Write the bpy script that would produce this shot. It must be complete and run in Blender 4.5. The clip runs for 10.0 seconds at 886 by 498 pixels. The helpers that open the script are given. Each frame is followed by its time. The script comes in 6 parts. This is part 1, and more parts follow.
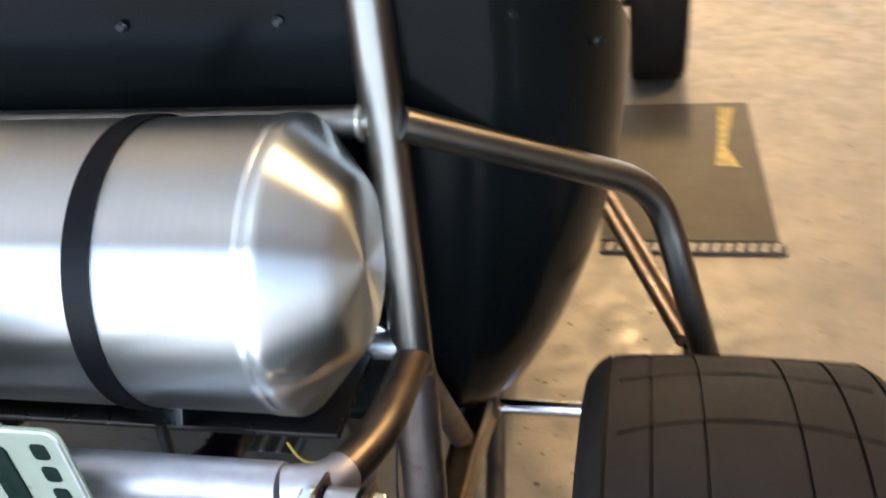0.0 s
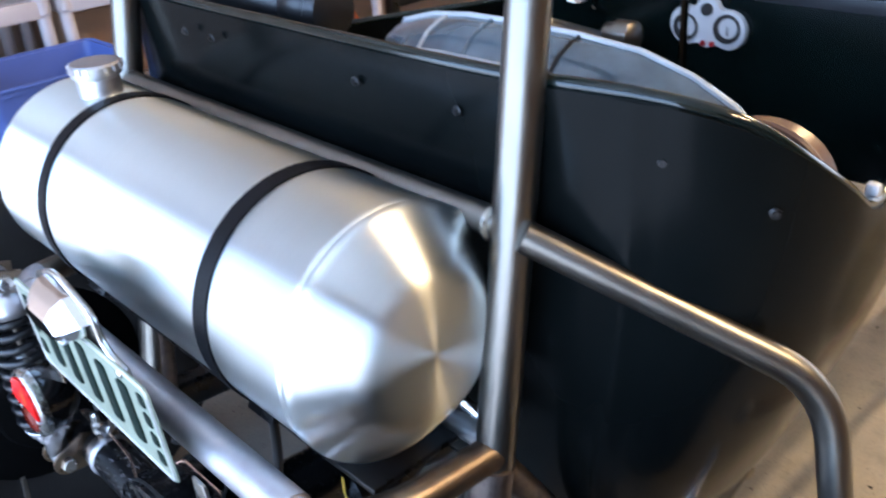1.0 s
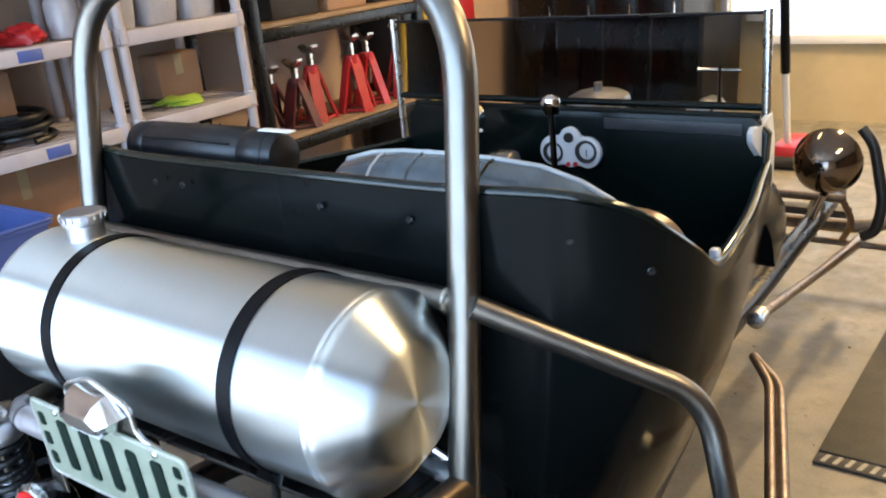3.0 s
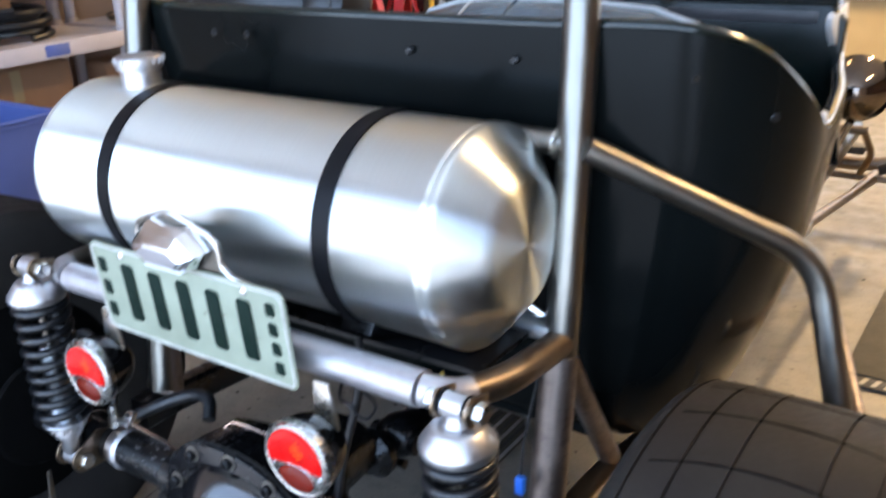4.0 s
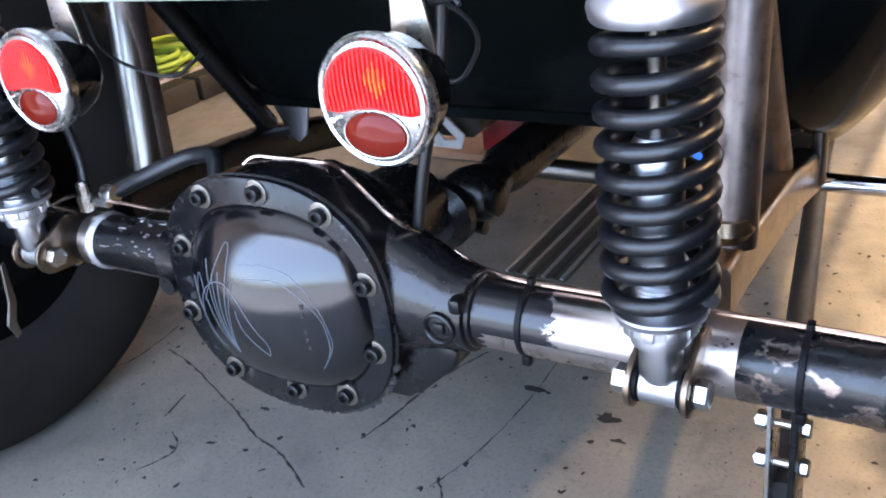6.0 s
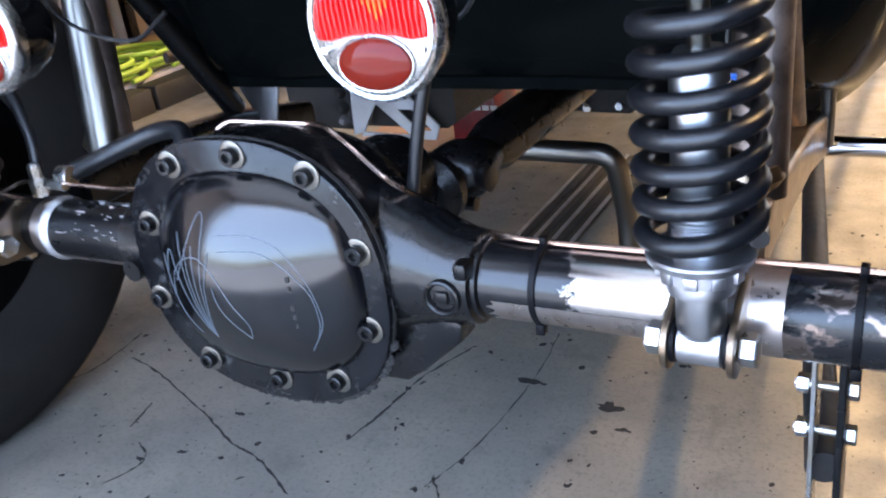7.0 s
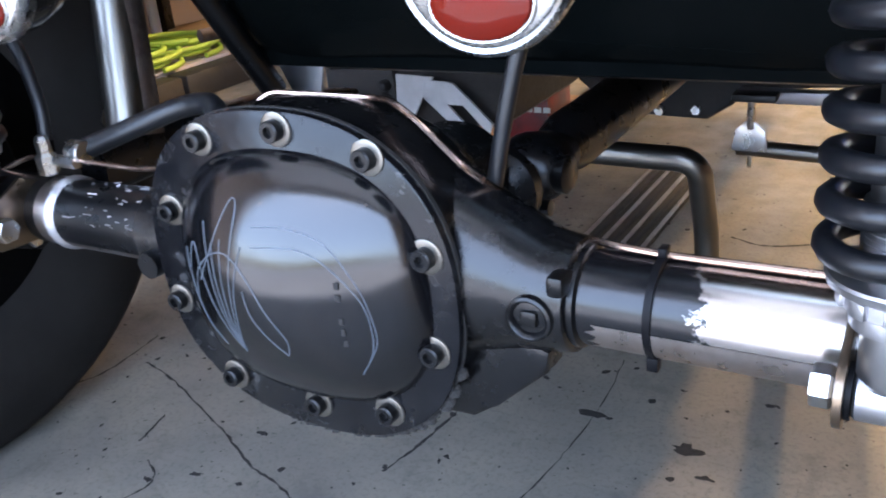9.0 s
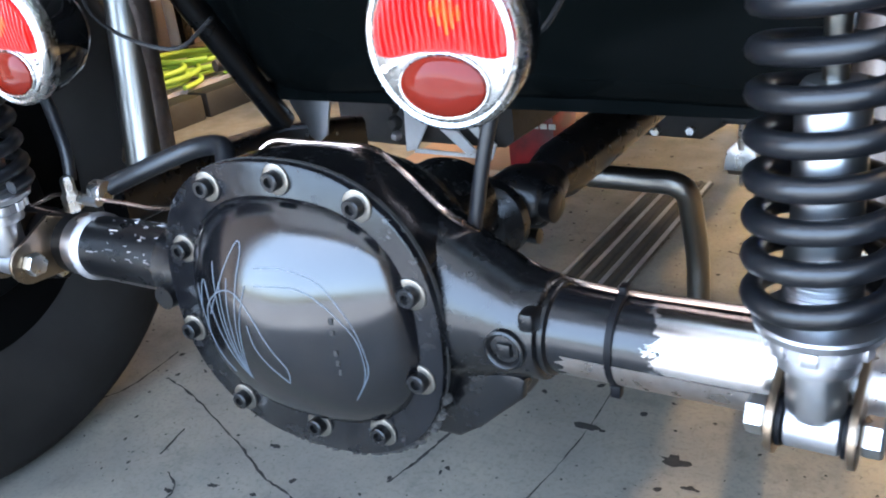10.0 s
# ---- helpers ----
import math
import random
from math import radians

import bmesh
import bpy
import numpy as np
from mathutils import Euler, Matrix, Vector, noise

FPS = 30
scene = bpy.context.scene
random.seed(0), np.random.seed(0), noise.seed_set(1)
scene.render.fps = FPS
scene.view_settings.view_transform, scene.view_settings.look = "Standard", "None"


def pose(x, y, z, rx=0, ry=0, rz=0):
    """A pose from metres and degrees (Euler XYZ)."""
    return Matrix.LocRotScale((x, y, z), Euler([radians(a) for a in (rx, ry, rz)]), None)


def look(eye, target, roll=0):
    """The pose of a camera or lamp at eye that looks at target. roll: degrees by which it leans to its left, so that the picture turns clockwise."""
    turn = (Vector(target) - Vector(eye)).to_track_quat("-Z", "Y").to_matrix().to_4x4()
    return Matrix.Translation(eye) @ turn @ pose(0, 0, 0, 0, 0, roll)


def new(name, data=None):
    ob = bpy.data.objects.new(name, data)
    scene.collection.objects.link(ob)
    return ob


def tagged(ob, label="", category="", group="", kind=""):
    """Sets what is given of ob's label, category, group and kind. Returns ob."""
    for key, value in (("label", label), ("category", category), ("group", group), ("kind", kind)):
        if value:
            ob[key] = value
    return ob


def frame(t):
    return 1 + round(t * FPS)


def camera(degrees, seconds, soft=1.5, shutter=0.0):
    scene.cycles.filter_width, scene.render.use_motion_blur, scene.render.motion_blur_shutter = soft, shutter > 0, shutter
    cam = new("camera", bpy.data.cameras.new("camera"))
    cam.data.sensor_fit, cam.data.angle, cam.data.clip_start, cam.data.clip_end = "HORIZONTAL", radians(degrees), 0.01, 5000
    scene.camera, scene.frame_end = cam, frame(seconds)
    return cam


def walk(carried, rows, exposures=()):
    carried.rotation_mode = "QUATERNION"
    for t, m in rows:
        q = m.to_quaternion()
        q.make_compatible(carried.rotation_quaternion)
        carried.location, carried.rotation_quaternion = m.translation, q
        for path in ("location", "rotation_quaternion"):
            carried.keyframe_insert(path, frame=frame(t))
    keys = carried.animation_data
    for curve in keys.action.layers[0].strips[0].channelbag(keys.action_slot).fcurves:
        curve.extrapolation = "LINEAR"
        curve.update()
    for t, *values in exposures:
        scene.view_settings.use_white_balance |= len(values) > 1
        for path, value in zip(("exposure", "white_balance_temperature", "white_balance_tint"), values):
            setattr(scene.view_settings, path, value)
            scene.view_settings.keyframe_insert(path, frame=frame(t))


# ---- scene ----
cam = camera(52.7, 10.0, soft=1.9, shutter=0.4)
PATH = [
    (0, (0.616, -0.491, 1.271), (0.186, 1.168, 0.242), -6.9),
    (0.5, (0.808, -0.363, 1.286), (-0.214, 1.071, 0.338), -6.0),
    (1, (0.92, -0.295, 1.337), (-0.404, 0.878, 0.405), -4.3),
    (1.2, (0.914, -0.288, 1.347), (-0.472, 0.85, 0.468), -4.8),
    (1.5, (0.907, -0.284, 1.359), (-0.576, 0.823, 0.6), -5.4),
    (2, (0.992, -0.3, 1.372), (-0.544, 0.808, 0.729), -4.0),
    (2.2, (1.016, -0.33, 1.395), (-0.467, 0.828, 0.771), -4.8),
    (2.3, (1.022, -0.35, 1.402), (-0.423, 0.868, 0.765), -4.6),
    (2.4, (1.026, -0.373, 1.402), (-0.357, 0.926, 0.766), -4.9),
    (2.5, (1.028, -0.402, 1.4), (-0.271, 0.966, 0.759), -5.4),
    (2.6, (1.032, -0.437, 1.402), (-0.197, 0.987, 0.735), -4.7),
    (2.7, (1.036, -0.478, 1.402), (-0.176, 0.966, 0.735), -5.2),
    (3.8, (0.901, -0.689, 1.287), (-0.148, 0.863, 0.585), -3.4),
    (4, (0.854, -0.686, 1.234), (-0.221, 0.828, 0.49), -2.6),
    (4.3, (0.778, -0.698, 1.17), (-0.315, 0.772, 0.368), -3.2),
    (4.5, (0.737, -0.688, 1.123), (-0.362, 0.736, 0.249), -4.1),
    (5, (0.641, -0.618, 0.948), (-0.421, 0.811, 0.037), -6.2),
    (5.2, (0.616, -0.596, 0.883), (-0.436, 0.839, -0.03), -5.5),
    (5.5, (0.6, -0.576, 0.835), (-0.452, 0.867, -0.066), -5.9),
    (5.7, (0.588, -0.578, 0.814), (-0.45, 0.885, -0.07), -6.5),
    (6.8, (0.538, -0.579, 0.746), (-0.432, 0.968, -0.069), -9.1),
    (7, (0.511, -0.556, 0.717), (-0.429, 1.005, -0.108), -8.0),
    (7.5, (0.48, -0.512, 0.668), (-0.432, 1.047, -0.192), -8.1),
    (8, (0.448, -0.46, 0.658), (-0.476, 1.095, -0.195), -6.5),
    (8.5, (0.417, -0.427, 0.647), (-0.521, 1.139, -0.169), -5.9),
    (9, (0.4, -0.462, 0.657), (-0.584, 1.086, -0.141), -5.8),
    (9.5, (0.409, -0.485, 0.675), (-0.608, 1.05, -0.106), -6.1),
    (10, (0.454, -0.486, 0.705), (-0.574, 1.038, -0.085), -7.0),
]
walk(cam, [(t, look(eye, target, roll)) for t, eye, target, roll in PATH], [(0, 1.73, 5950, 12), (0.5, 2.02, 5450, 13), (1, 1.95, 5200, 13), (2, 1.78, 5250, 9), (2.6, 1.66, 5450, 6), (3.8, 1.84, 5600, 11), (4.5, 1.77, 5700, 14), (5.5, 2.30, 5750, 17), (7, 2.44, 5600, 15), (8.6, 2.30, 5750, 18), (10, 2.76, 5680, 9)])

# ---- world, sun and large lights ----
world = bpy.data.worlds.new("world")
scene.world = world
world.use_nodes = True
wn = world.node_tree.nodes
sky = wn.new("ShaderNodeTexSky")
sky.sky_type, sky.sun_disc = "NISHITA", False
sky.sun_elevation, sky.sun_rotation = radians(70), radians(209)
world.node_tree.links.new(sky.outputs[0], wn["Background"].inputs[0])
wn["Background"].inputs[1].default_value = 0.15


def lamp(name, kind, power, colour, matrix, size=1.0, size_y=None, angle=None):
    data = bpy.data.lights.new(name, kind)
    data.energy, data.color = power, colour
    if kind == "AREA":
        data.shape = "RECTANGLE"
        data.size, data.size_y = size, size_y or size
    if angle is not None:
        data.angle = radians(angle)
    ob = new(name, data)
    ob.matrix_world = matrix
    return ob


lamp("sun", "SUN", 5.0, (1.0, 0.95, 0.88), look((0, 0, 0), (-0.20, 0.36, -1.15)), angle=0.5)
# daylight that comes in by the open garage door behind the car
lamp("door_daylight", "AREA", 30, (0.74, 0.87, 1.0), look((0.2, -1.86, 1.5), (0.2, 0.5, 1.3)), 4.6, 1.9)

# ---- materials ----


def mat(name, colour, rough=0.5, metal=0.0, **kw):
    """A node material: two scales of noise on the colour and the roughness, and a fine bump."""
    m = bpy.data.materials.new(name)
    m.use_nodes = True
    nt = m.node_tree
    b = nt.nodes["Principled BSDF"]
    b.inputs["Roughness"].default_value, b.inputs["Metallic"].default_value = rough, metal
    tc = nt.nodes.new("ShaderNodeTexCoord")
    coord = tc.outputs["Object"]
    if kw.get("stretch"):
        mp = nt.nodes.new("ShaderNodeMapping")
        mp.inputs["Scale"].default_value = kw["stretch"]
        nt.links.new(coord, mp.inputs[0])
        coord = mp.outputs[0]

    def noise_node(scale, detail=4.0, rough_=0.6):
        n = nt.nodes.new("ShaderNodeTexNoise")
        n.inputs["Scale"].default_value, n.inputs["Detail"].default_value = scale, detail
        n.inputs["Roughness"].default_value = rough_
        nt.links.new(coord, n.inputs["Vector"])
        return n

    def mix(fac, a, c):
        x = nt.nodes.new("ShaderNodeMix")
        x.data_type = "RGBA"
        nt.links.new(fac, x.inputs["Factor"])
        for sock, v in ((x.inputs["A"], a), (x.inputs["B"], c)):
            if isinstance(v, tuple):
                sock.default_value = (*v, 1)
            else:
                nt.links.new(v, sock)
        return x.outputs["Result"]

    def ramp(src, lo, hi):
        r = nt.nodes.new("ShaderNodeMapRange")
        r.inputs["From Min"].default_value, r.inputs["From Max"].default_value = lo, hi
        nt.links.new(src, r.inputs["Value"])
        return r.outputs["Result"]

    big, small = noise_node(kw.get("big", 6.0)), noise_node(kw.get("small", 90.0))
    vary = kw.get("vary", 0.25)
    second = kw.get("second", tuple(min(1, c * (1 - vary)) for c in colour))
    col = mix(ramp(big.outputs[0], 0.35, 0.65), colour, second)
    if kw.get("spots"):
        sp = noise_node(kw.get("spot_scale", 40.0), 3.0)
        col = mix(ramp(sp.outputs[0], kw.get("spot_lo", 0.66), kw.get("spot_lo", 0.66) + 0.03), col, kw["spots"])
    if kw.get("grain"):
        gr = noise_node(kw.get("grain_scale", 150.0), 5.0, 0.75)
        col = mix(ramp(gr.outputs[0], 0.50, 0.78), col, kw["grain"])
        st = noise_node(kw.get("stain_scale", 11.0), 6.0, 0.7)
        col = mix(ramp(st.outputs[0], 0.54, 0.80), col, kw["grain"])
    if kw.get("random"):
        oi = nt.nodes.new("ShaderNodeObjectInfo")
        col = mix(ramp(oi.outputs["Random"], 0.0, 1.0), col, kw["random"])
    nt.links.new(col, b.inputs["Base Color"])
    rr = nt.nodes.new("ShaderNodeMapRange")
    rr.inputs["From Min"].default_value, rr.inputs["From Max"].default_value = 0.3, 0.7
    spread = kw.get("rough_vary", 0.12)
    rr.inputs["To Min"].default_value, rr.inputs["To Max"].default_value = rough * (1 - spread), min(1, rough * (1 + spread))
    nt.links.new(small.outputs[0], rr.inputs["Value"])
    nt.links.new(rr.outputs["Result"], b.inputs["Roughness"])
    if kw.get("bump", 0.1) > 0:
        bp = nt.nodes.new("ShaderNodeBump")
        bp.inputs["Strength"].default_value, bp.inputs["Distance"].default_value = kw.get("bump", 0.1), 0.002
        nt.links.new(small.outputs[0], bp.inputs["Height"])
        nt.links.new(bp.outputs[0], b.inputs["Normal"])
    b.inputs["Specular IOR Level"].default_value = kw.get("spec", 0.5)
    if kw.get("coat"):
        b.inputs["Coat Weight"].default_value, b.inputs["Coat Roughness"].default_value = kw["coat"], 0.08
    if kw.get("aniso"):
        # brush marks that run round the x axis of the object
        b.inputs["Anisotropic"].default_value = kw["aniso"]
        tg = nt.nodes.new("ShaderNodeTangent")
        tg.direction_type, tg.axis = "RADIAL", "X"
        nt.links.new(tg.outputs[0], b.inputs["Tangent"])
        b.inputs["Anisotropic Rotation"].default_value = kw.get("aniso_turn", 0.0)
    if kw.get("through"):
        b.inputs["Transmission Weight"].default_value = kw["through"]
    if kw.get("ior"):
        b.inputs["IOR"].default_value = kw["ior"]
    if kw.get("glow"):
        b.inputs["Emission Color"].default_value = (*colour, 1)
        b.inputs["Emission Strength"].default_value = kw["glow"]
    if kw.get("worn"):
        # paint that has gone down to bare steel past a ragged line: worn = (axis, place, width, colour)
        axis, place, width, bare = kw["worn"]
        sep = nt.nodes.new("ShaderNodeSeparateXYZ")
        nt.links.new(tc.outputs["Object"], sep.inputs[0])
        rag = noise_node(24.0, 8.0, 0.75)
        add = nt.nodes.new("ShaderNodeMath")
        add.operation = "MULTIPLY_ADD"
        nt.links.new(rag.outputs[0], add.inputs[0])
        add.inputs[1].default_value = width
        nt.links.new(sep.outputs[axis], add.inputs[2])
        f = ramp(add.outputs[0], place, place + 0.002)
        if kw.get("worn_end"):
            g = ramp(add.outputs[0], kw["worn_end"] + 0.002, kw["worn_end"])
            mul = nt.nodes.new("ShaderNodeMath")
            mul.operation = "MULTIPLY"
            nt.links.new(f, mul.inputs[0])
            nt.links.new(g, mul.inputs[1])
            f = mul.outputs[0]
        nt.links.new(mix(f, col, bare), b.inputs["Base Color"])
        nt.links.new(f, b.inputs["Metallic"])
    if kw.get("patchy"):
        # paint that has come off in ragged patches: patchy = (scale, threshold, bare colour)
        scale, cut, bare = kw["patchy"]
        f = ramp(noise_node(scale, 5.0, 0.65).outputs[0], cut, cut + 0.015)
        tone = mix(ramp(noise_node(scale * 1.7, 3.0).outputs[0], 0.4, 0.6), bare, tuple(c * 0.55 for c in bare))
        nt.links.new(mix(f, col, tone), b.inputs["Base Color"])
        nt.links.new(f, b.inputs["Metallic"])
    return m


ALU = mat("brushed_aluminium", (0.765, 0.82, 0.825), 0.34, 1.0, vary=0.02, big=0.8, small=3, stretch=(260, 1, 1), bump=0.0, rough_vary=0.06, aniso=0.92, aniso_turn=0.25)
ALU_CAST = mat("cast_aluminium", (0.58, 0.58, 0.60), 0.40, 1.0, small=120, bump=0.04)
STEEL = mat("raw_steel_tube", (0.225, 0.213, 0.190), 0.33, 1.0, big=9, second=(0.175, 0.163, 0.143), small=110, stretch=(1, 1, 0.07), bump=0.0, rough_vary=0.16)
RUST = mat("browned_steel_elbow", (0.20, 0.165, 0.13), 0.40, 1.0, big=22, second=(0.13, 0.10, 0.075), small=60, bump=0.03)
HEAT = mat("heat_tinted_steel", (0.31, 0.23, 0.145), 0.33, 1.0, big=12, second=(0.19, 0.15, 0.12), small=50, bump=0.03, rough_vary=0.2)
LEG = mat("browned_steel_leg", (0.27, 0.225, 0.20), 0.48, 1.0, big=9, second=(0.17, 0.14, 0.125), small=40, bump=0.02, rough_vary=0.25, grain=(0.10, 0.08, 0.07), grain_scale=60)
PRIMER = mat("dull_steel_tube", (0.50, 0.495, 0.51), 0.50, 0.9, big=10, second=(0.36, 0.34, 0.35), small=60, bump=0.03, rough_vary=0.2)
BODY = mat("black_green_satin_paint", (0.0035, 0.0045, 0.0045), 0.19, 0.0, spec=0.5, ior=1.155, big=4, vary=0.3, small=20, bump=0.0, rough_vary=0.10)
RIM = mat("dark_green_gloss_paint", (0.0025, 0.0060, 0.0055), 0.22, 0.0, ior=1.30, bump=0.0, rough_vary=0.05)
BEAD = mat("dark_green_gloss_rim_paint", (0.003, 0.0075, 0.0065), 0.11, 0.0, ior=1.5, bump=0.0, rough_vary=0.05)
BLACK = mat("black_chassis_paint", (0.004, 0.004, 0.0045), 0.28, 0.0, ior=1.42, big=18, vary=0.4, small=30, bump=0.0, rough_vary=0.05)
COVER = mat("black_satin_cover_paint", (0.004, 0.004, 0.005), 0.16, 0.0, spec=0.75, big=12, vary=0.3, small=24, bump=0.02, rough_vary=0.30, spots=(0.035, 0.033, 0.03), spot_scale=60, spot_lo=0.72)
AXLE = mat("black_axle_paint_worn_to_steel", (0.005, 0.005, 0.006), 0.24, 0.0, big=20, vary=0.4, small=90, bump=0.03, worn=(0, 0.318, 0.10, (0.50, 0.46, 0.435)), worn_end=0.475)
RIMMETAL = mat("satin_silver_rim", (0.42, 0.42, 0.41), 0.26, 1.0, vary=0.12, big=40, small=120, bump=0.02, rough_vary=0.3)
LAMPBLACK = mat("gloss_black_lamp_shell", (0.004, 0.004, 0.0045), 0.10, 0.0, big=30, vary=0.3, small=60, bump=0.01)
RUBBER = mat("tyre_rubber", (0.0150, 0.0135, 0.0125), 0.58, 0.0, ior=1.14, big=8, second=(0.020, 0.0185, 0.017), small=150, bump=0.10)
WHEELBLACK = mat("dull_black_wheel_paint", (0.003, 0.003, 0.003), 0.6, 0.0, ior=1.1, big=9, bump=0.0)
SPRING = mat("spring_black_powder", (0.005, 0.0055, 0.007), 0.33, 0.0, spec=0.45, big=20, small=120, bump=0.02)
CHROME = mat("chrome", (0.80, 0.80, 0.81), 0.09, 1.0, vary=0.08, big=20, bump=0.0)
PATCHY = mat("flaked_black_paint_over_brown_steel", (0.006, 0.006, 0.007), 0.27, 0.0, big=20, small=70, bump=0.06, rough_vary=0.3, stretch=(0.7, 1, 1), patchy=(10.0, 0.525, (0.34, 0.27, 0.235)))
BARE = mat("scraped_bare_steel", (0.50, 0.46, 0.44), 0.33, 1.0, big=22, second=(0.36, 0.30, 0.26), small=60, bump=0.05, rough_vary=0.3)
DAMPER = mat("iridescent_zinc", (0.46, 0.50, 0.53), 0.32, 1.0, big=26, second=(0.46, 0.44, 0.44), small=60, bump=0.006)
ZINC = mat("zinc_plated_steel", (0.56, 0.58, 0.61), 0.28, 1.0, big=30, second=(0.50, 0.46, 0.38), small=40, bump=0.0, rough_vary=0.06)
STRAP = mat("black_strap", (0.004, 0.004, 0.005), 0.45, 0.0, ior=1.22, big=20, small=220, bump=0.05)
PLATE = mat("mint_plate_enamel", (0.245, 0.272, 0.205), 0.42, 0.0, spec=0.25, big=14, second=(0.20, 0.222, 0.165), small=60, bump=0.02, spots=(0.15, 0.15, 0.11), spot_scale=45, spot_lo=0.68)
PLATE_EDGE = mat("worn_pale_plate_edge", (0.52, 0.52, 0.47), 0.35, 0.3, big=20, bump=0.02)
PLATE_INK = mat("dark_green_plate_ink", (0.003, 0.012, 0.008), 0.6, 0.0, spec=0.12, bump=0.0)
RED_LENS = mat("red_glass_lens", (0.50, 0.0022, 0.0032), 0.06, 0.0, big=70, second=(0.62, 0.006, 0.004), ior=1.45, bump=0.0)
DEEP_LENS = mat("dark_red_glass_lens", (0.12, 0.010, 0.005), 0.05, 0.0, bump=0.0, ior=1.27)
COPPER = mat("copper_nickel_line", (0.70, 0.50, 0.40), 0.25, 1.0, bump=0.04)
HOSE = mat("black_rubber_hose", (0.006, 0.0065, 0.008), 0.42, 0.0, bump=0.05)
PIN = mat("pinstripe_paint", (0.085, 0.10, 0.12), 0.35, 0.0, bump=0.0)
FLOOR = mat("worn_grey_tan_floor_paint", (0.215, 0.195, 0.155), 0.50, 0.0, big=4.0, second=(0.145, 0.138, 0.119), small=14, bump=0.015, spots=(0.10, 0.09, 0.078), spot_scale=45, spot_lo=0.69, rough_vary=0.35, grain=(0.08, 0.075, 0.064))
DRIVE = mat("grey_concrete", (0.47, 0.47, 0.47), 0.8, 0.0, big=1.2, small=40, bump=0.1)
CRACK = mat("dark_crack", (0.02, 0.018, 0.016), 0.9, 0.0, bump=0.2)
MAT = mat("dark_olive_rubber_mat", (0.050, 0.046, 0.032), 0.7, 0.0, big=9, small=180, bump=0.3)
HATCH = mat("pale_grey_hatch_paint", (0.30, 0.29, 0.25), 0.6, 0.0, big=20)
TAPE = mat("worn_yellow_tape", (0.34, 0.28, 0.09), 0.7, 0.0, big=30, second=(0.16, 0.14, 0.06))
YELLOW = mat("yellow_paint", (0.62, 0.45, 0.05), 0.55, 0.0, big=20)
WALL = mat("warm_beige_wall_paint", (0.42, 0.32, 0.25), 0.7, 0.0, big=1.2, second=(0.35, 0.25, 0.19), small=60, bump=0.05)
TAN = mat("tan_wall_paint", (0.46, 0.38, 0.22), 0.7, 0.0, big=1.5, small=60, bump=0.06)
WHITE = mat("white_door_paint", (0.78, 0.78, 0.76), 0.5, 0.0, big=2, vary=0.1, bump=0.04)
CEIL = mat("ceiling_paint", (0.80, 0.81, 0.82), 0.8, 0.0, big=2, vary=0.12, bump=0.04)
SHELF = mat("pale_grey_plastic", (0.46, 0.42, 0.43), 0.45, 0.0, big=5, second=(0.40, 0.36, 0.37), small=80, bump=0.03)
PALETUB = mat("cloudy_clear_plastic", (0.42, 0.41, 0.43), 0.3, 0.0, big=6, second=(0.34, 0.33, 0.36), small=50, bump=0.02)
SLATE = mat("grey_blue_plastic", (0.13, 0.14, 0.20), 0.45, 0.0, big=5, bump=0.03)
BLUE = mat("blue_plastic_tote", (0.08, 0.115, 0.33), 0.38, 0.0, big=4, second=(0.065, 0.095, 0.27), small=60, bump=0.06)
BLUEPLUG = mat("bright_blue_plug", (0.03, 0.16, 0.75), 0.4, 0.0, bump=0.0)
PALEPLATE = mat("dull_bright_aluminium_plate", (0.62, 0.64, 0.66), 0.5, 0.25, big=12, small=80, bump=0.03)
DASHSHEEN = mat("dark_grey_dash_sheen", (0.035, 0.036, 0.04), 0.4, 0.0, big=20, bump=0.0)
# dark brown base colour stands for the dim garage mirrored in chrome
TONEDCHROME = mat("chrome_toned_as_reflection", (0.22, 0.18, 0.15), 0.10, 1.0, big=9, bump=0.0)
# amber stands for light glinting in the red lens
GLINT_LENS = mat("amber_lens_glint", (0.66, 0.075, 0.008), 0.08, 0.0, big=60, second=(0.60, 0.03, 0.005), ior=1.45, bump=0.0)
SKYBLUE = mat("light_blue_cloth", (0.12, 0.32, 0.62), 0.8, 0.0, big=8, bump=0.3)
DARK = mat("dark_grime_and_filler", (0.012, 0.012, 0.012), 0.6, 0.0, big=10, second=(0.025, 0.022, 0.02), bump=0.1)
RED = mat("red_machine_paint", (0.45, 0.018, 0.02), 0.35, 0.0, big=6, second=(0.30, 0.012, 0.015), bump=0.05)
DARKRED = mat("dull_dark_red_paint", (0.10, 0.012, 0.012), 0.5, 0.0, big=9, second=(0.05, 0.012, 0.01), bump=0.05)
CARTONRED = mat("dark_red_printed_card", (0.20, 0.008, 0.012), 0.4, 0.0, big=14, second=(0.06, 0.004, 0.006), bump=0.0)
ORANGE = mat("orange_paint", (0.62, 0.13, 0.02), 0.45, 0.0, big=8, bump=0.05)
CARD = mat("brown_cardboard", (0.36, 0.22, 0.13), 0.8, 0.0, big=3, second=(0.29, 0.17, 0.10), small=60, bump=0.08)
GREEN = mat("acid_green_cord", (0.45, 0.62, 0.06), 0.5, 0.0, bump=0.05)
VINYL = mat("black_vinyl", (0.006, 0.0065, 0.008), 0.36, 0.0, big=12, small=160, bump=0.08)
TANVINYL = mat("brown_vinyl", (0.13, 0.065, 0.035), 0.35, 0.0, big=20, second=(0.08, 0.04, 0.025), small=60, bump=0.02)
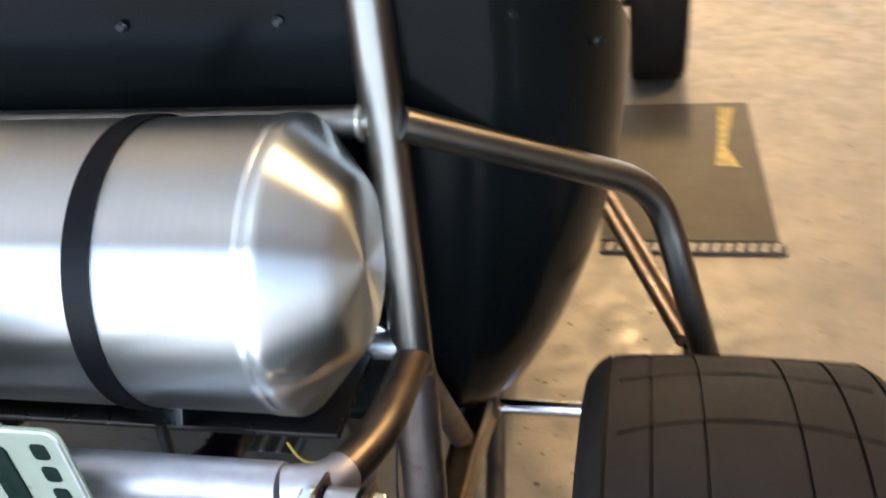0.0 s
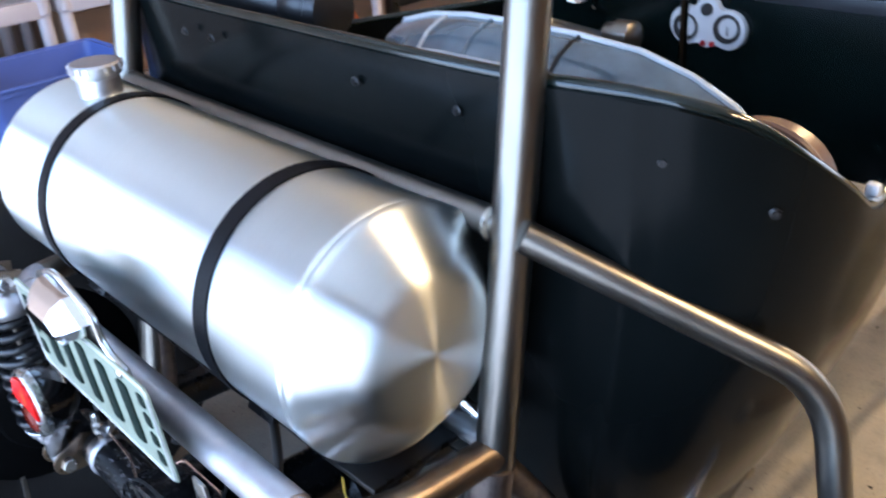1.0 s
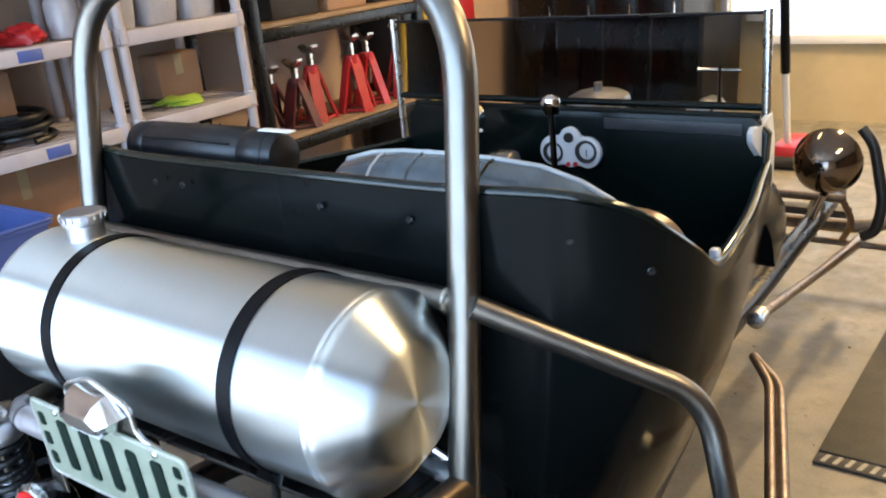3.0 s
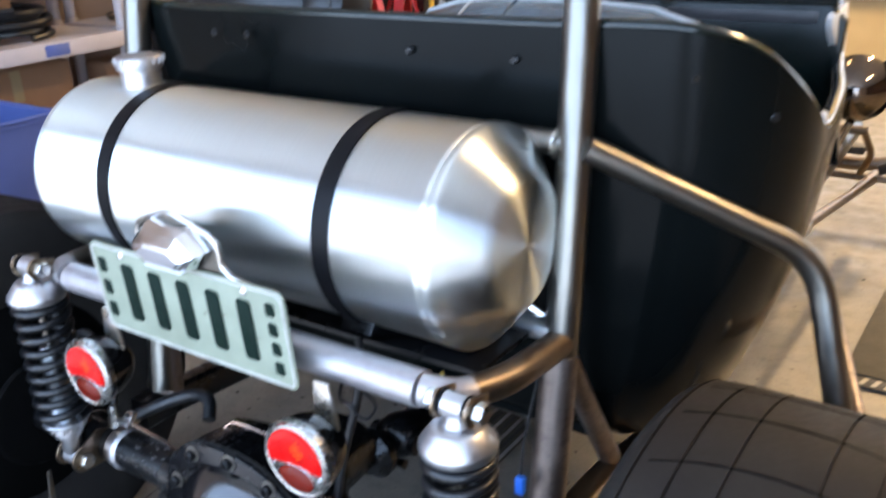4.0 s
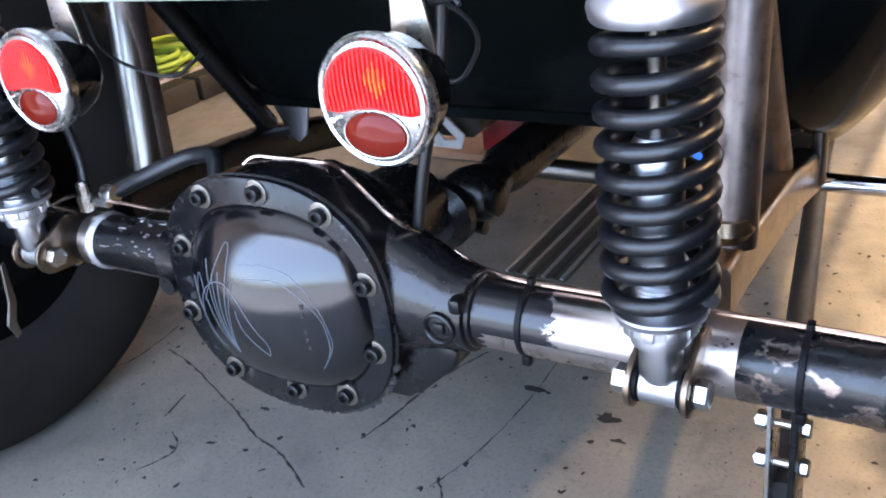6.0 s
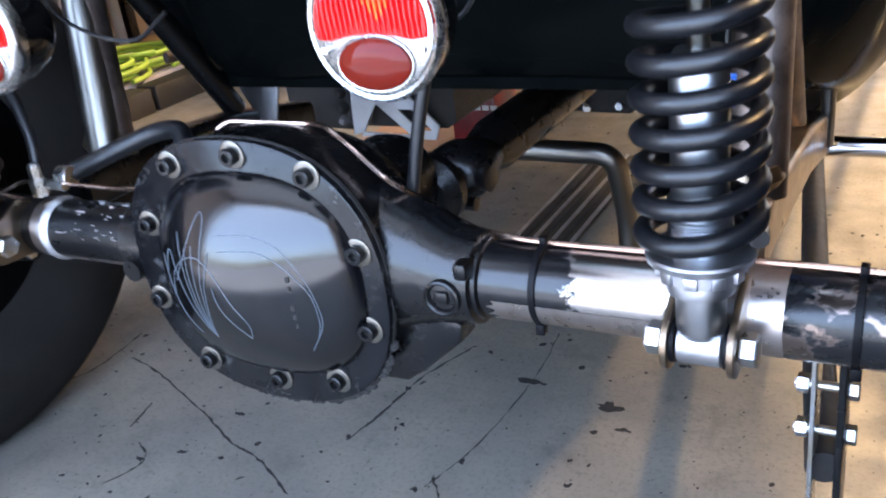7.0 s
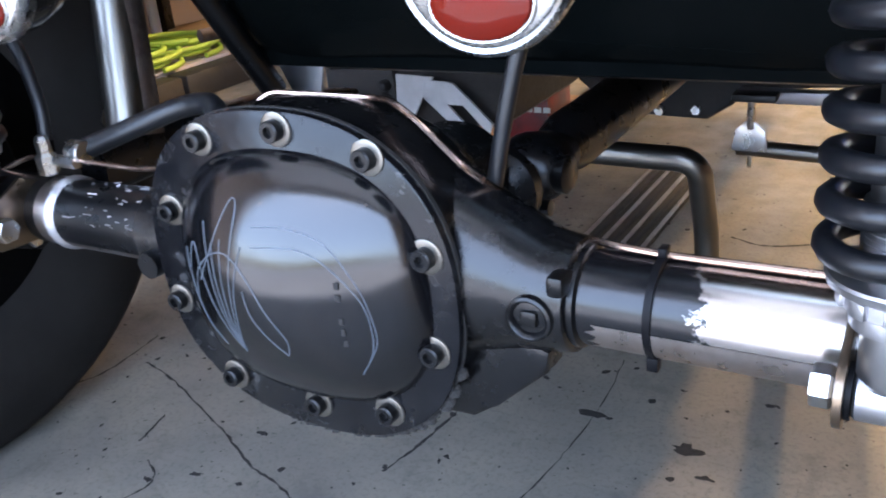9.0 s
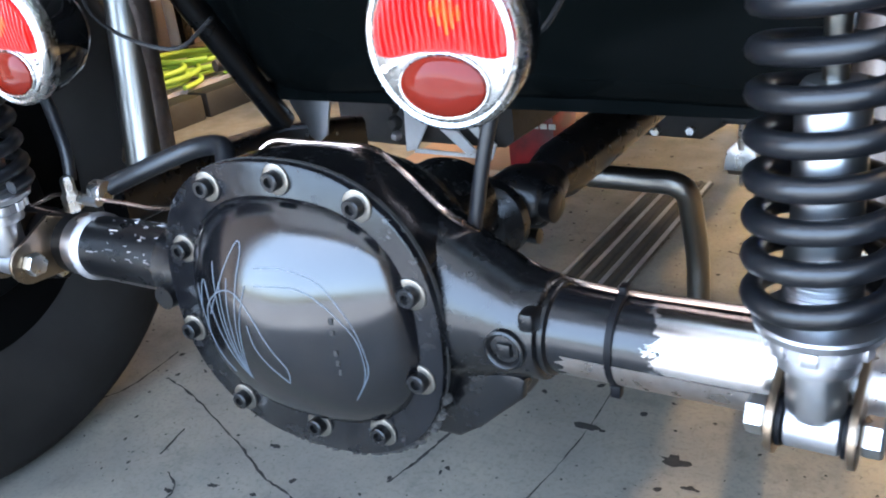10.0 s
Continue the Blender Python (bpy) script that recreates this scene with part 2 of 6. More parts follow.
SEAT = mat("silver_blue_vinyl", (0.07, 0.10, 0.125), 0.16, 0.0, big=14, second=(0.035, 0.055, 0.072), small=45, bump=0.05, coat=1.0)
PIPING = mat("pale_piping", (0.45, 0.47, 0.48), 0.3, 0.0, bump=0.0)
FLANGE = mat("scuffed_black_flange_paint", (0.004, 0.004, 0.005), 0.22, 0.0, ior=1.36, big=30, second=(0.009, 0.009, 0.010), small=70, bump=0.05, rough_vary=0.5, spots=(0.035, 0.035, 0.036), spot_scale=48, spot_lo=0.63)
CASTING = mat("glossy_black_paint_over_casting", (0.004, 0.004, 0.0045), 0.24, 0.0, ior=1.5, big=26, vary=0.4, small=85, bump=0.16, rough_vary=0.25, spots=(0.02, 0.019, 0.018), spot_scale=70, spot_lo=0.70)
GLASS = mat("tinted_glass", (0.40, 0.40, 0.40), 0.0, 0.0, through=1.0, ior=1.09, bump=0.0, vary=0.0)
WHITE_DIAL = mat("white_dial", (0.58, 0.59, 0.60), 0.35, 0.0, vary=0.08, bump=0.01)
GREY_DIAL = mat("grey_dial", (0.24, 0.25, 0.26), 0.4, 0.0, big=60, bump=0.01)
WOOD = mat("worn_wood", (0.30, 0.20, 0.11), 0.65, 0.0, big=5, second=(0.20, 0.13, 0.07), stretch=(6, 1, 6), bump=0.15)
LAMPGLOW = mat("warm_lamp_diffuser", (1.0, 0.74, 0.42), 0.5, 0.0, glow=1.2, bump=0.0)
DAYGLOW = mat("overcast_daylight", (0.95, 0.98, 1.0), 0.9, 0.0, glow=0.17, vary=0.02, bump=0.0)

# ---- mesh helpers ----


def part(name, bm, material, parent=None, label="", smooth=True):
    """Links a bmesh as one mesh object, under a thing or a part."""
    bmesh.ops.recalc_face_normals(bm, faces=bm.faces)
    me = bpy.data.meshes.new(name)
    bm.to_mesh(me)
    bm.free()
    me.materials.append(material)
    if smooth:
        me.shade_smooth()
        me.set_sharp_from_angle(angle=radians(38))
    ob = new(name, me)
    ob.parent = parent
    if label:
        tagged(ob, label)
    return ob


def thing(name, at, label, category, group="", kind=""):
    ob = new(name)
    ob.location = at
    ob.empty_display_size = 0.1
    return tagged(ob, label, category, group, kind)


def under(ob, parent):
    """Hangs a world-placed part under a thing that stands elsewhere."""
    ob.parent = parent
    ob.matrix_parent_inverse = Matrix.Translation(parent.location).inverted()
    return ob


def box_bm(lo, hi, bevel=0.0, bm=None, seg=2, m=None):
    bm = bm or bmesh.new()
    lo, hi = Vector(lo), Vector(hi)
    r = bmesh.ops.create_cube(bm, size=1, matrix=Matrix.Translation((lo + hi) / 2) @ Matrix.Diagonal((*(hi - lo), 1)))
    if bevel:
        es = list({e for v in r["verts"] for e in v.link_edges})
        bmesh.ops.bevel(bm, geom=es, offset=bevel, segments=seg, affect="EDGES", profile=0.5)
    if m is not None:
        bmesh.ops.transform(bm, matrix=m, verts=bm.verts)
    return bm


def fillet(points, radius, n=8):
    """A path whose corners are rounded."""
    pts = [Vector(p) for p in points]
    out = [pts[0]]
    for a, b, c in zip(pts, pts[1:], pts[2:]):
        u, v = (a - b), (c - b)
        d = min(radius, 0.49 * u.length, 0.49 * v.length)
        p, q = b + u.normalized() * d, b + v.normalized() * d
        for i in range(n + 1):
            t = i / n
            out.append((1 - t) ** 2 * p + 2 * t * (1 - t) * b + t * t * q)
    return out + [pts[-1]]


def tube_bm(points, r, seg=16, bm=None, caps=True, radii=None):
    bm = bm or bmesh.new()
    pts = [Vector(p) for p in points]
    t0 = (pts[1] - pts[0]).normalized()
    n = t0.orthogonal().normalized()
    rings = []
    for i, p in enumerate(pts):
        t = (pts[min(i + 1, len(pts) - 1)] - pts[max(i - 1, 0)]).normalized()
        n = (n - t * n.dot(t)).normalized()
        b = t.cross(n)
        rr = radii[i] if radii else r
        rings.append([bm.verts.new(p + (n * math.cos(a) + b * math.sin(a)) * rr) for a in (2 * math.pi * k / seg for k in range(seg))])
    for A, B in zip(rings, rings[1:]):
        for k in range(seg):
            bm.faces.new((A[k], A[(k + 1) % seg], B[(k + 1) % seg], B[k]))
    if caps:
        bm.faces.new(rings[0][::-1])
        bm.faces.new(rings[-1])
    return bm


def lathe_bm(profile, centre, axis="x", seg=32, bm=None, squash=(1, 1)):
    """Turns a profile of (along, radius) round an axis through centre."""
    bm = bm or bmesh.new()
    c = Vector(centre)
    ax = {"x": (Vector((1, 0, 0)), Vector((0, 1, 0)), Vector((0, 0, 1))), "y": (Vector((0, 1, 0)), Vector((1, 0, 0)), Vector((0, 0, 1))), "z": (Vector((0, 0, 1)), Vector((1, 0, 0)), Vector((0, 1, 0)))}[axis]
    rings = []
    for a, r in profile:
        if r < 1e-6:
            rings.append([bm.verts.new(c + ax[0] * a)])
        else:
            rings.append([bm.verts.new(c + ax[0] * a + ax[1] * (r * squash[0] * math.cos(t)) + ax[2] * (r * squash[1] * math.sin(t))) for t in (2 * math.pi * k / seg for k in range(seg))])
    for A, B in zip(rings, rings[1:]):
        for k in range(seg):
            j = (k + 1) % seg
            if len(A) == 1 and len(B) == 1:
                continue
            if len(A) == 1:
                bm.faces.new((A[0], B[j], B[k]))
            elif len(B) == 1:
                bm.faces.new((A[k], A[j], B[0]))
            else:
                bm.faces.new((A[k], A[j], B[j], B[k]))
    for ring in (rings[0], rings[-1]):
        if len(ring) > 1:
            bm.faces.new(ring)
    return bm


def prism_bm(outline, axis, lo, hi, bevel=0.0, bm=None):
    """A flat plate: an outline in the two other axes, from lo to hi along axis."""
    bm = bm or bmesh.new()
    i = "xyz".index(axis)

    def put(p, w):
        q = list(p)
        q.insert(i, w)
        return bm.verts.new(q)

    A, B = [put(p, lo) for p in outline], [put(p, hi) for p in outline]
    n = len(outline)
    faces = [bm.faces.new(A), bm.faces.new(B[::-1])]
    for k in range(n):
        faces.append(bm.faces.new((A[k], A[(k + 1) % n], B[(k + 1) % n], B[k])))
    if bevel:
        es = list({e for f in faces[:2] for e in f.edges})
        bmesh.ops.bevel(bm, geom=es, offset=bevel, segments=2, affect="EDGES", profile=0.5)
    return bm


def loft_bm(rings, caps=True, bm=None, closed=True):
    bm = bm or bmesh.new()
    vs = [[bm.verts.new(p) for p in ring] for ring in rings]
    for A, B in zip(vs, vs[1:]):
        n = len(A)
        for k in range(n if closed else n - 1):
            j = (k + 1) % n
            bm.faces.new((A[k], A[j], B[j], B[k]))
    if caps and closed:
        bm.faces.new(vs[0])
        bm.faces.new(vs[-1])
    return bm


def round_rect(w, h, r, n=5, cx=0.0, cz=0.0):
    pts = []
    for sx, sz, a0 in ((1, 1, 0), (-1, 1, 90), (-1, -1, 180), (1, -1, 270)):
        for k in range(n + 1):
            a = radians(a0 + 90 * k / n)
            pts.append((cx + sx * (w / 2 - r) + r * math.cos(a), cz + sz * (h / 2 - r) + r * math.sin(a)))
    return pts


def hexhead(name, centre, axis, size, thick, material, parent):
    bm = lathe_bm([(0, size * 0.94), (thick * 0.15, size), (thick * 0.85, size), (thick, size * 0.9)], centre, axis, seg=6)
    return part(name, bm, material, parent, smooth=False)

# ---- the garage ----
X0, X1, Y0, Y1, HIGH = -2.48, 6.2, -1.9, 5.5, 3.0


def structure(name, bm, material, label, category="wall", smooth=False):
    return tagged(part(name, bm, material, smooth=smooth), label, category, kind="structure")


structure("ground", box_bm((-60, -60, -0.5), (60, 60, -0.2)), DRIVE, "grey concrete ground that reaches far outside", "ground")
structure("floor", box_bm((X0 - 0.2, -1.0, -0.2), (X1 + 0.2, Y1 + 0.2, 0.0)), FLOOR, "worn grey and tan painted garage floor", "floor")
# the apron runs on indoors, out of view, as a pale reflector for the tank
structure("drive", box_bm((-8, Y0 - 14, -0.2), (9, -1.001, -0.001)), DRIVE, "grey concrete apron, carried unseen indoors to brighten the tank", "drive")
structure("wall_west", box_bm((X0 - 0.15, Y0, 0), (X0, Y1, HIGH)), WALL, "warm beige painted garage wall behind the shelves")
# never in view; its dark tone keeps reflections on the body's right low
structure("wall_east", box_bm((X1, Y0, 0), (X1 + 0.15, Y1, HIGH)), TANVINYL, "unseen dark brown garage wall that dims reflections on the car")
bm = box_bm((X0, Y1, 0), (X1, Y1 + 0.15, 0.53))
box_bm((X0, Y1, 1.63), (X1, Y1 + 0.15, HIGH), bm=bm)
box_bm((X0, Y1, 0.53), (-1.15, Y1 + 0.15, 1.63), bm=bm)
box_bm((3.78, Y1, 0.53), (X1, Y1 + 0.15, 1.63), bm=bm)
structure("wall_north", bm, TAN, "tan painted wall with a wide window at the far end")
structure("backdrop", box_bm((-4, Y1 + 1.5, 0.0), (7, Y1 + 1.55, 4.0)), DAYGLOW, "bright overcast daylight outside the far window", "sky")
bm = box_bm((X0, Y0 - 0.15, 0), (-2.3, Y0, HIGH))
box_bm((2.6, Y0 - 0.15, 0), (X1, Y0, HIGH), bm=bm)
box_bm((-2.3, Y0 - 0.15, 2.7), (2.6, Y0, HIGH), bm=bm)
structure("wall_south", bm, WHITE, "white wall with a wide open garage door")
structure("ceiling", box_bm((X0 - 0.15, Y0 - 0.15, HIGH), (X1 + 0.15, Y1 + 0.15, HIGH + 0.15)), CEIL, "pale garage ceiling", "ceiling")

# warm ceiling lamps
for lx, ly, power in ((2.4, 1.8, 34), (0.75, 4.5, 78), (-0.9, 3.6, 4)):
    t = thing("ceiling_light", (lx, ly, HIGH), "warm ceiling light with a diffuser", "light", "ceiling lights")
    under(part("housing", box_bm((lx - 0.11, ly - 0.55, HIGH - 0.06), (lx + 0.11, ly + 0.55, HIGH), 0.01), WHITE), t)
    under(part("diffuser", box_bm((lx - 0.08, ly - 0.5, HIGH - 0.085), (lx + 0.08, ly + 0.5, HIGH - 0.062), 0.005), LAMPGLOW), t)
    lamp("ceiling_lamp", "AREA", power, (1.0, 0.62, 0.25), look((lx, ly, HIGH - 0.1), (lx, ly + 0.001, 0)), 0.14, 0.96)

# ---- the car ----
CX = -0.02
car = thing("hot_rod_car", (0, 0, 0), "unfinished black open hot rod with aluminium fuel tank", "car")

# body shell: plan outline of the right half (out from the middle line, y), from the back to the cowl
PLAN = [(0.0, 0.318), (0.2, 0.318), (0.34, 0.321), (0.43, 0.328), (0.515, 0.355), (0.572, 0.405), (0.604, 0.468), (0.620, 0.540), (0.620, 0.605), (0.610, 0.72), (0.585, 0.88), (0.555, 1.01), (0.530, 1.13)]
RIMZ = [1.07, 1.07, 1.07, 1.072, 1.066, 1.040, 0.998, 0.945, 0.905, 0.906, 0.908, 0.910, 0.914]
LEVELS = [(1.0, 1.0, 0.0), (0.95, 1.0, 0.0), (0.86, 0.995, 0.0), (0.74, 0.968, 0.0), (0.63, 0.922, 0.01), (0.54, 0.868, 0.03), (0.47, 0.818, 0.06), (0.415, 0.765, 0.10), (0.375, 0.71, 0.14), (0.335, 0.63, 0.19)]


def shell_point(i, side, level, inset=0.0):
    d, y = PLAN[i]
    z, wide, back = LEVELS[level]
    if side < 0 and i >= 8:
        d = (0.61, 0.565, 0.49, 0.425, 0.36)[i - 8]
    d = d - inset * min(1, d / 0.3)
    fade = max(0.0, 1 - max(0, y - 0.32) / 0.75)
    yy = y + back * fade * (1.0 if i < 8 else 0.6) + inset * (1 if i < 6 else 0)
    if level == 0:
        z = RIMZ[i]
    elif level == 1:
        z = min(0.95, RIMZ[i] - 0.025)
    elif i < 3 or (side < 0 and level > 4):
        z = max(z, (0.435, 0.435, 0.425)[min(i, 2)] + 0.004 * (9 - level))
    elif 3 <= i <= 5 and level >= 7:
        z = max(z, (0.425, 0.420, 0.405)[i - 3] + 0.003 * (9 - level))
    return Vector((CX + side * d * wide, yy, z))


def spline(pts, n):
    """A smooth line through the points, n steps a span."""
    out = []
    for k in range(len(pts) - 1):
        p0, p1, p2, p3 = pts[max(k - 1, 0)], pts[k], pts[k + 1], pts[min(k + 2, len(pts) - 1)]
        for j in range(n):
            t = j / n
            out.append(0.5 * ((2 * p1) + (p2 - p0) * t + (2 * p0 - 5 * p1 + 4 * p2 - p3) * t * t + (3 * p1 - p0 - 3 * p2 + p3) * t ** 3))
    return out + [pts[-1]]


def shell_rings(inset=0.0):
    rows = []
    for lv in range(len(LEVELS)):
        right = [shell_point(i, 1, lv, inset) for i in range(len(PLAN))]
        left = [shell_point(i, -1, lv, inset) for i in range(len(PLAN) - 1, 0, -1)]
        rows.append(spline(left + right, 3))
    cols = [spline([rows[lv][k] for lv in range(len(LEVELS))], 3) for k in range(len(rows[0]))]
    return cols


outer, inner = shell_rings(), shell_rings(0.022)
strip = [o + i[::-1] for o, i in zip(outer, inner)]
body = part("body_shell", loft_bm(strip, caps=True), BODY, car, "satin black fibreglass tub with rounded rear corners")
rim_path = [(o[0] + i[0]) / 2 + Vector((0, 0, 0.002)) for o, i in zip(outer, inner)]
part("rim_bead", tube_bm(rim_path, 0.0085, 14), BEAD, body, "glossy dark green rolled edge")
# floor pan that closes the tub underneath
part("floor_pan", box_bm((-0.36, 0.45, 0.428), (0.32, 1.12, 0.448), 0.004), BLACK, body, "black floor pan")
# straight rear pan below the back panel
part("rear_valance", prism_bm([(0.40, 0.437), (0.44, 0.437), (0.44, 0.62), (0.40, 0.62)], "x", -0.40, 0.36, 0.006), BODY, body, "flat black panel under the tub")
# one soft pressed swage at each rear corner, blending into the panel
for side in (1, -1):
    n = min(range(len(outer)), key=lambda q: abs((outer[q][0].x - CX) * side - 0.486))
    out = Vector((0.303 * side, -0.953, 0))
    rows = []
    for a, b, c in zip(outer[n - 1][:26], outer[n][:26], outer[n + 1][:26]):
        rows.append([(a.lerp(b, 1 + s) if s < 0 else b.lerp(c, s)) + out * (0.0024 * (1 + math.cos(math.pi * s)) / 2 + 0.0002) for s in (q / 6 for q in range(-6, 7))])
    part("pressed_rib", loft_bm(rows, caps=False, closed=False), BODY, body)
part("door_catch", box_bm((0.578, 0.612, 0.905), (0.593, 0.626, 0.926), 0.004), PALEPLATE, body, "small pale metal catch")
for bx, by, bz in ((-0.281, 0.307, 1.038), (-0.209, 0.308, 1.038), (0.103, 0.313, 1.031), (0.269, 0.316, 1.028), (0.494, 0.357, 1.013), (0.572, 0.428, 0.958)):
    out = Vector((0.55, -0.8, 0)) if bx > 0.4 else Vector((0, -1, 0))
    b = part("body_bolt", lathe_bm([(0, 0.0058), (0.0012, 0.0058), (0.0022, 0.0042), (0.0042, 0.0038), (0.0042, 0.002), (0.003, 0.002), (0.003, 0)], (0, 0, 0), "z", 12), BLACK, body)
    b.matrix_local = Matrix.Translation((bx, by, bz)) @ out.to_track_quat("Z", "Y").to_matrix().to_4x4()

# seats behind the rear rim
SEATLINE = ((0.030, 1.020, 0.35, 0.43), (0.034, 1.052, 0.7, 0.43), (0.046, 1.074, 0.9, 0.43), (0.10, 1.088, 1, 0.43), (0.16, 1.094, 1, 0.43), (0.22, 1.095, 1, 0.43), (0.32, 1.093, 1, 0.432), (0.4, 1.086, 1, 0.435), (0.455, 1.067, 0.95, 0.445), (0.495, 1.040, 0.85, 0.46), (0.515, 1.004, 0.6, 0.48), (0.52, 0.964, 0.35, 0.485))
SEATSHAPE = ((-0.046, 0.0), (-0.047, 0.4), (-0.045, 0.66), (-0.037, 0.80), (-0.020, 0.91), (0.0, 0.975), (0.018, 1.0), (0.032, 0.985), (0.044, 0.90), (0.050, 0.6), (0.050, 0.0))


def seat_section(x, top, w, yc, grow=0.0):
    """The pad leans: a sloping back that rolls over a piped top edge."""
    g, h = max(w, 0.75), top - 0.938
    return [Vector((x, yc + g * a - grow, 0.93 + h * b + grow)) for a, b in SEATSHAPE]


seat = part("passenger_seat", loft_bm([seat_section(*q) for q in SEATLINE]), SEAT, car, "silver blue pleated vinyl seat back")
for q, seam in (((0.125, 1.0905, 1, 0.43), PIPING), ((0.20, 1.0945, 1, 0.43), SEAT), ((0.325, 1.0928, 1, 0.432), BLACK)):
    part("seat_seam", tube_bm(seat_section(*q, 0.0005)[1:9], 0.0024, 6), seam, seat, "stitched seam")
for k, rr in ((6, 0.0038), (3, 0.0028)):
    part("seat_piping", tube_bm([seat_section(*q, 0.0006)[k] for q in SEATLINE[:-1]], rr, 8), PIPING, seat, "pale raised welt")
drv = part("driver_seat", loft_bm([[Vector((x, 0.43 + r * math.cos(a), 1.065 + r * math.sin(a))) for a in (2 * math.pi * k / 16 for k in range(16))] for x, r in ((-0.482, 0.02), (-0.480, 0.034), (-0.470, 0.042), (-0.432, 0.045), (-0.425, 0.041), (-0.418, 0.045), (-0.17, 0.046), (-0.163, 0.041), (-0.156, 0.045), (-0.115, 0.043), (-0.108, 0.038), (-0.100, 0.043), (-0.085, 0.036), (-0.08, 0.018))]), VINYL, car, "black vinyl bolster of the driver's seat")
part("bolster_seam", tube_bm([(-0.415, 0.392, 1.090), (-0.30, 0.391, 1.092), (-0.175, 0.391, 1.090)], 0.002, 6), VINYL, drv)
part("seat_tag", box_bm((-0.128, 0.418, 1.1085), (-0.052, 0.434, 1.1115), 0.001), WHITE, drv, "white paper tag")
part("seat_base", box_bm((-0.44, 0.44, 0.42), (0.40, 0.56, 0.98), 0.02), VINYL, car, "black seat base")

# brown padded arm rest inside the right-hand corner
rest = []
for k in range(15):
    a = radians(8 + 164 * k / 14)
    rest.append(Vector((0.474 + 0.078 * math.cos(a), 0.565 + 0.015 * math.cos(a), 0.912 + 0.072 * math.sin(a))))
arm_rest = part("arm_rest", loft_bm([[p, p + Vector((0, 0.03, 0)), p + Vector((0, 0.03, 0)) + (Vector((0.480, 0.595, 0.87)) - p - Vector((0, 0.03, 0))) * 0.6, p + (Vector((0.480, 0.565, 0.87)) - p) * 0.6] for p in rest]), TANVINYL, car, "brown vinyl padded arm rest")
part("rest_piping", tube_bm(rest, 0.006, 8), TANVINYL, arm_rest)
for k in (4, 6, 8, 10):
    part("rest_pleat", tube_bm([rest[k] + Vector((0, -0.001, 0)), rest[k].lerp(Vector((0.480, 0.563, 0.87)), 0.58)], 0.0032, 6), TANVINYL, arm_rest)

# dash, gauges, lever, windscreen
dash = part("dashboard", prism_bm([(-0.355, 0.70), (0.49, 0.70), (0.51, 0.98), (0.48, 1.01), (-0.335, 1.01), (-0.36, 0.98)], "y", 1.10, 1.13, 0.006), RIM, car, "glossy dark green dashboard")
# grey strip put in for a reflection across the dashboard
part("dash_trim", box_bm((0.17, 1.097, 0.975), (0.46, 1.1, 0.997), 0.001), DASHSHEEN, dash, "dull grey strip painted as a reflection")
part("dash_top", tube_bm([(-0.34, 1.115, 1.011), (0.49, 1.115, 1.011)], 0.006, 8), RIM, dash)


def lobes(cx, cz):
    """The outline round three discs that touch: two wide dials and a small one over them."""
    pts = []
    for k in range(64):
        a = 2 * math.pi * k / 64
        d = (math.cos(a), math.sin(a))
        best = 0.030
        for ox, oz, rr in ((-0.040, 0.0, 0.034), (0.040, 0.0, 0.034), (0.0, 0.030, 0.024), (0.0, -0.012, 0.022)):
            dot = ox * d[0] + oz * d[1]
            q = rr * rr - (ox * ox + oz * oz) + dot * dot
            if q > 0:
                best = max(best, dot + math.sqrt(q))
        pts.append((cx + best * d[0], cz + best * d[1]))
    return pts


gauge = part("gauge_panel", prism_bm(lobes(0.092, 0.922), "y", 1.085, 1.099, 0.003), WHITE_DIAL, dash, "white three-lobed gauge panel")
for gx, gz, gr, gm in ((0.052, 0.919, 0.024, DARK), (0.132, 0.925, 0.025, DARK), (0.092, 0.954, 0.011, DARK), (0.088, 0.895, 0.005, RED), (0.106, 0.896, 0.005, RED)):
    part("gauge", lathe_bm([(0, gr), (-0.004, gr), (-0.005, gr * 0.9), (-0.003, gr * 0.85), (-0.003, 0)], (gx, 1.085, gz), "y", 20), gm, gauge)
    if gm is DARK and gr > 0.02:
        part("dial_face", lathe_bm([(0, gr * 0.70), (-0.002, gr * 0.68), (-0.002, 0)], (gx + 0.004, 1.0815, gz + 0.002), "y", 18), WHITE_DIAL, gauge)
        part("dial_needle", box_bm((gx + 0.003, 1.0782, gz - 0.010), (gx + 0.005, 1.0794, gz + 0.006), 0.0004), DARK, gauge)
lever = part("gear_lever", tube_bm(fillet([(0.10, 1.06, 0.55), (0.11, 0.99, 0.80), (0.118, 0.972, 1.035)], 0.05), 0.007, 10), CHROME, car, "chrome gear lever")
part("lever_knob", lathe_bm([(-0.022, 0.006), (-0.018, 0.015), (0, 0.022), (0.014, 0.018), (0.02, 0.008), (0.021, 0)], (0.118, 0.972, 1.049), "z", 16), CHROME, lever)
tach = part("tachometer", lathe_bm([(0.03, 0.01), (0.025, 0.038), (-0.01, 0.047), (-0.018, 0.045), (-0.014, 0.040), (-0.013, 0)], (-0.118, 1.0, 1.006), "y", 28), CHROME, car, "round chrome tachometer")
part("dial", lathe_bm([(0, 0.039), (-0.001, 0.038), (-0.001, 0)], (-0.118, 0.986, 1.006), "y", 24), GREY_DIAL, tach)
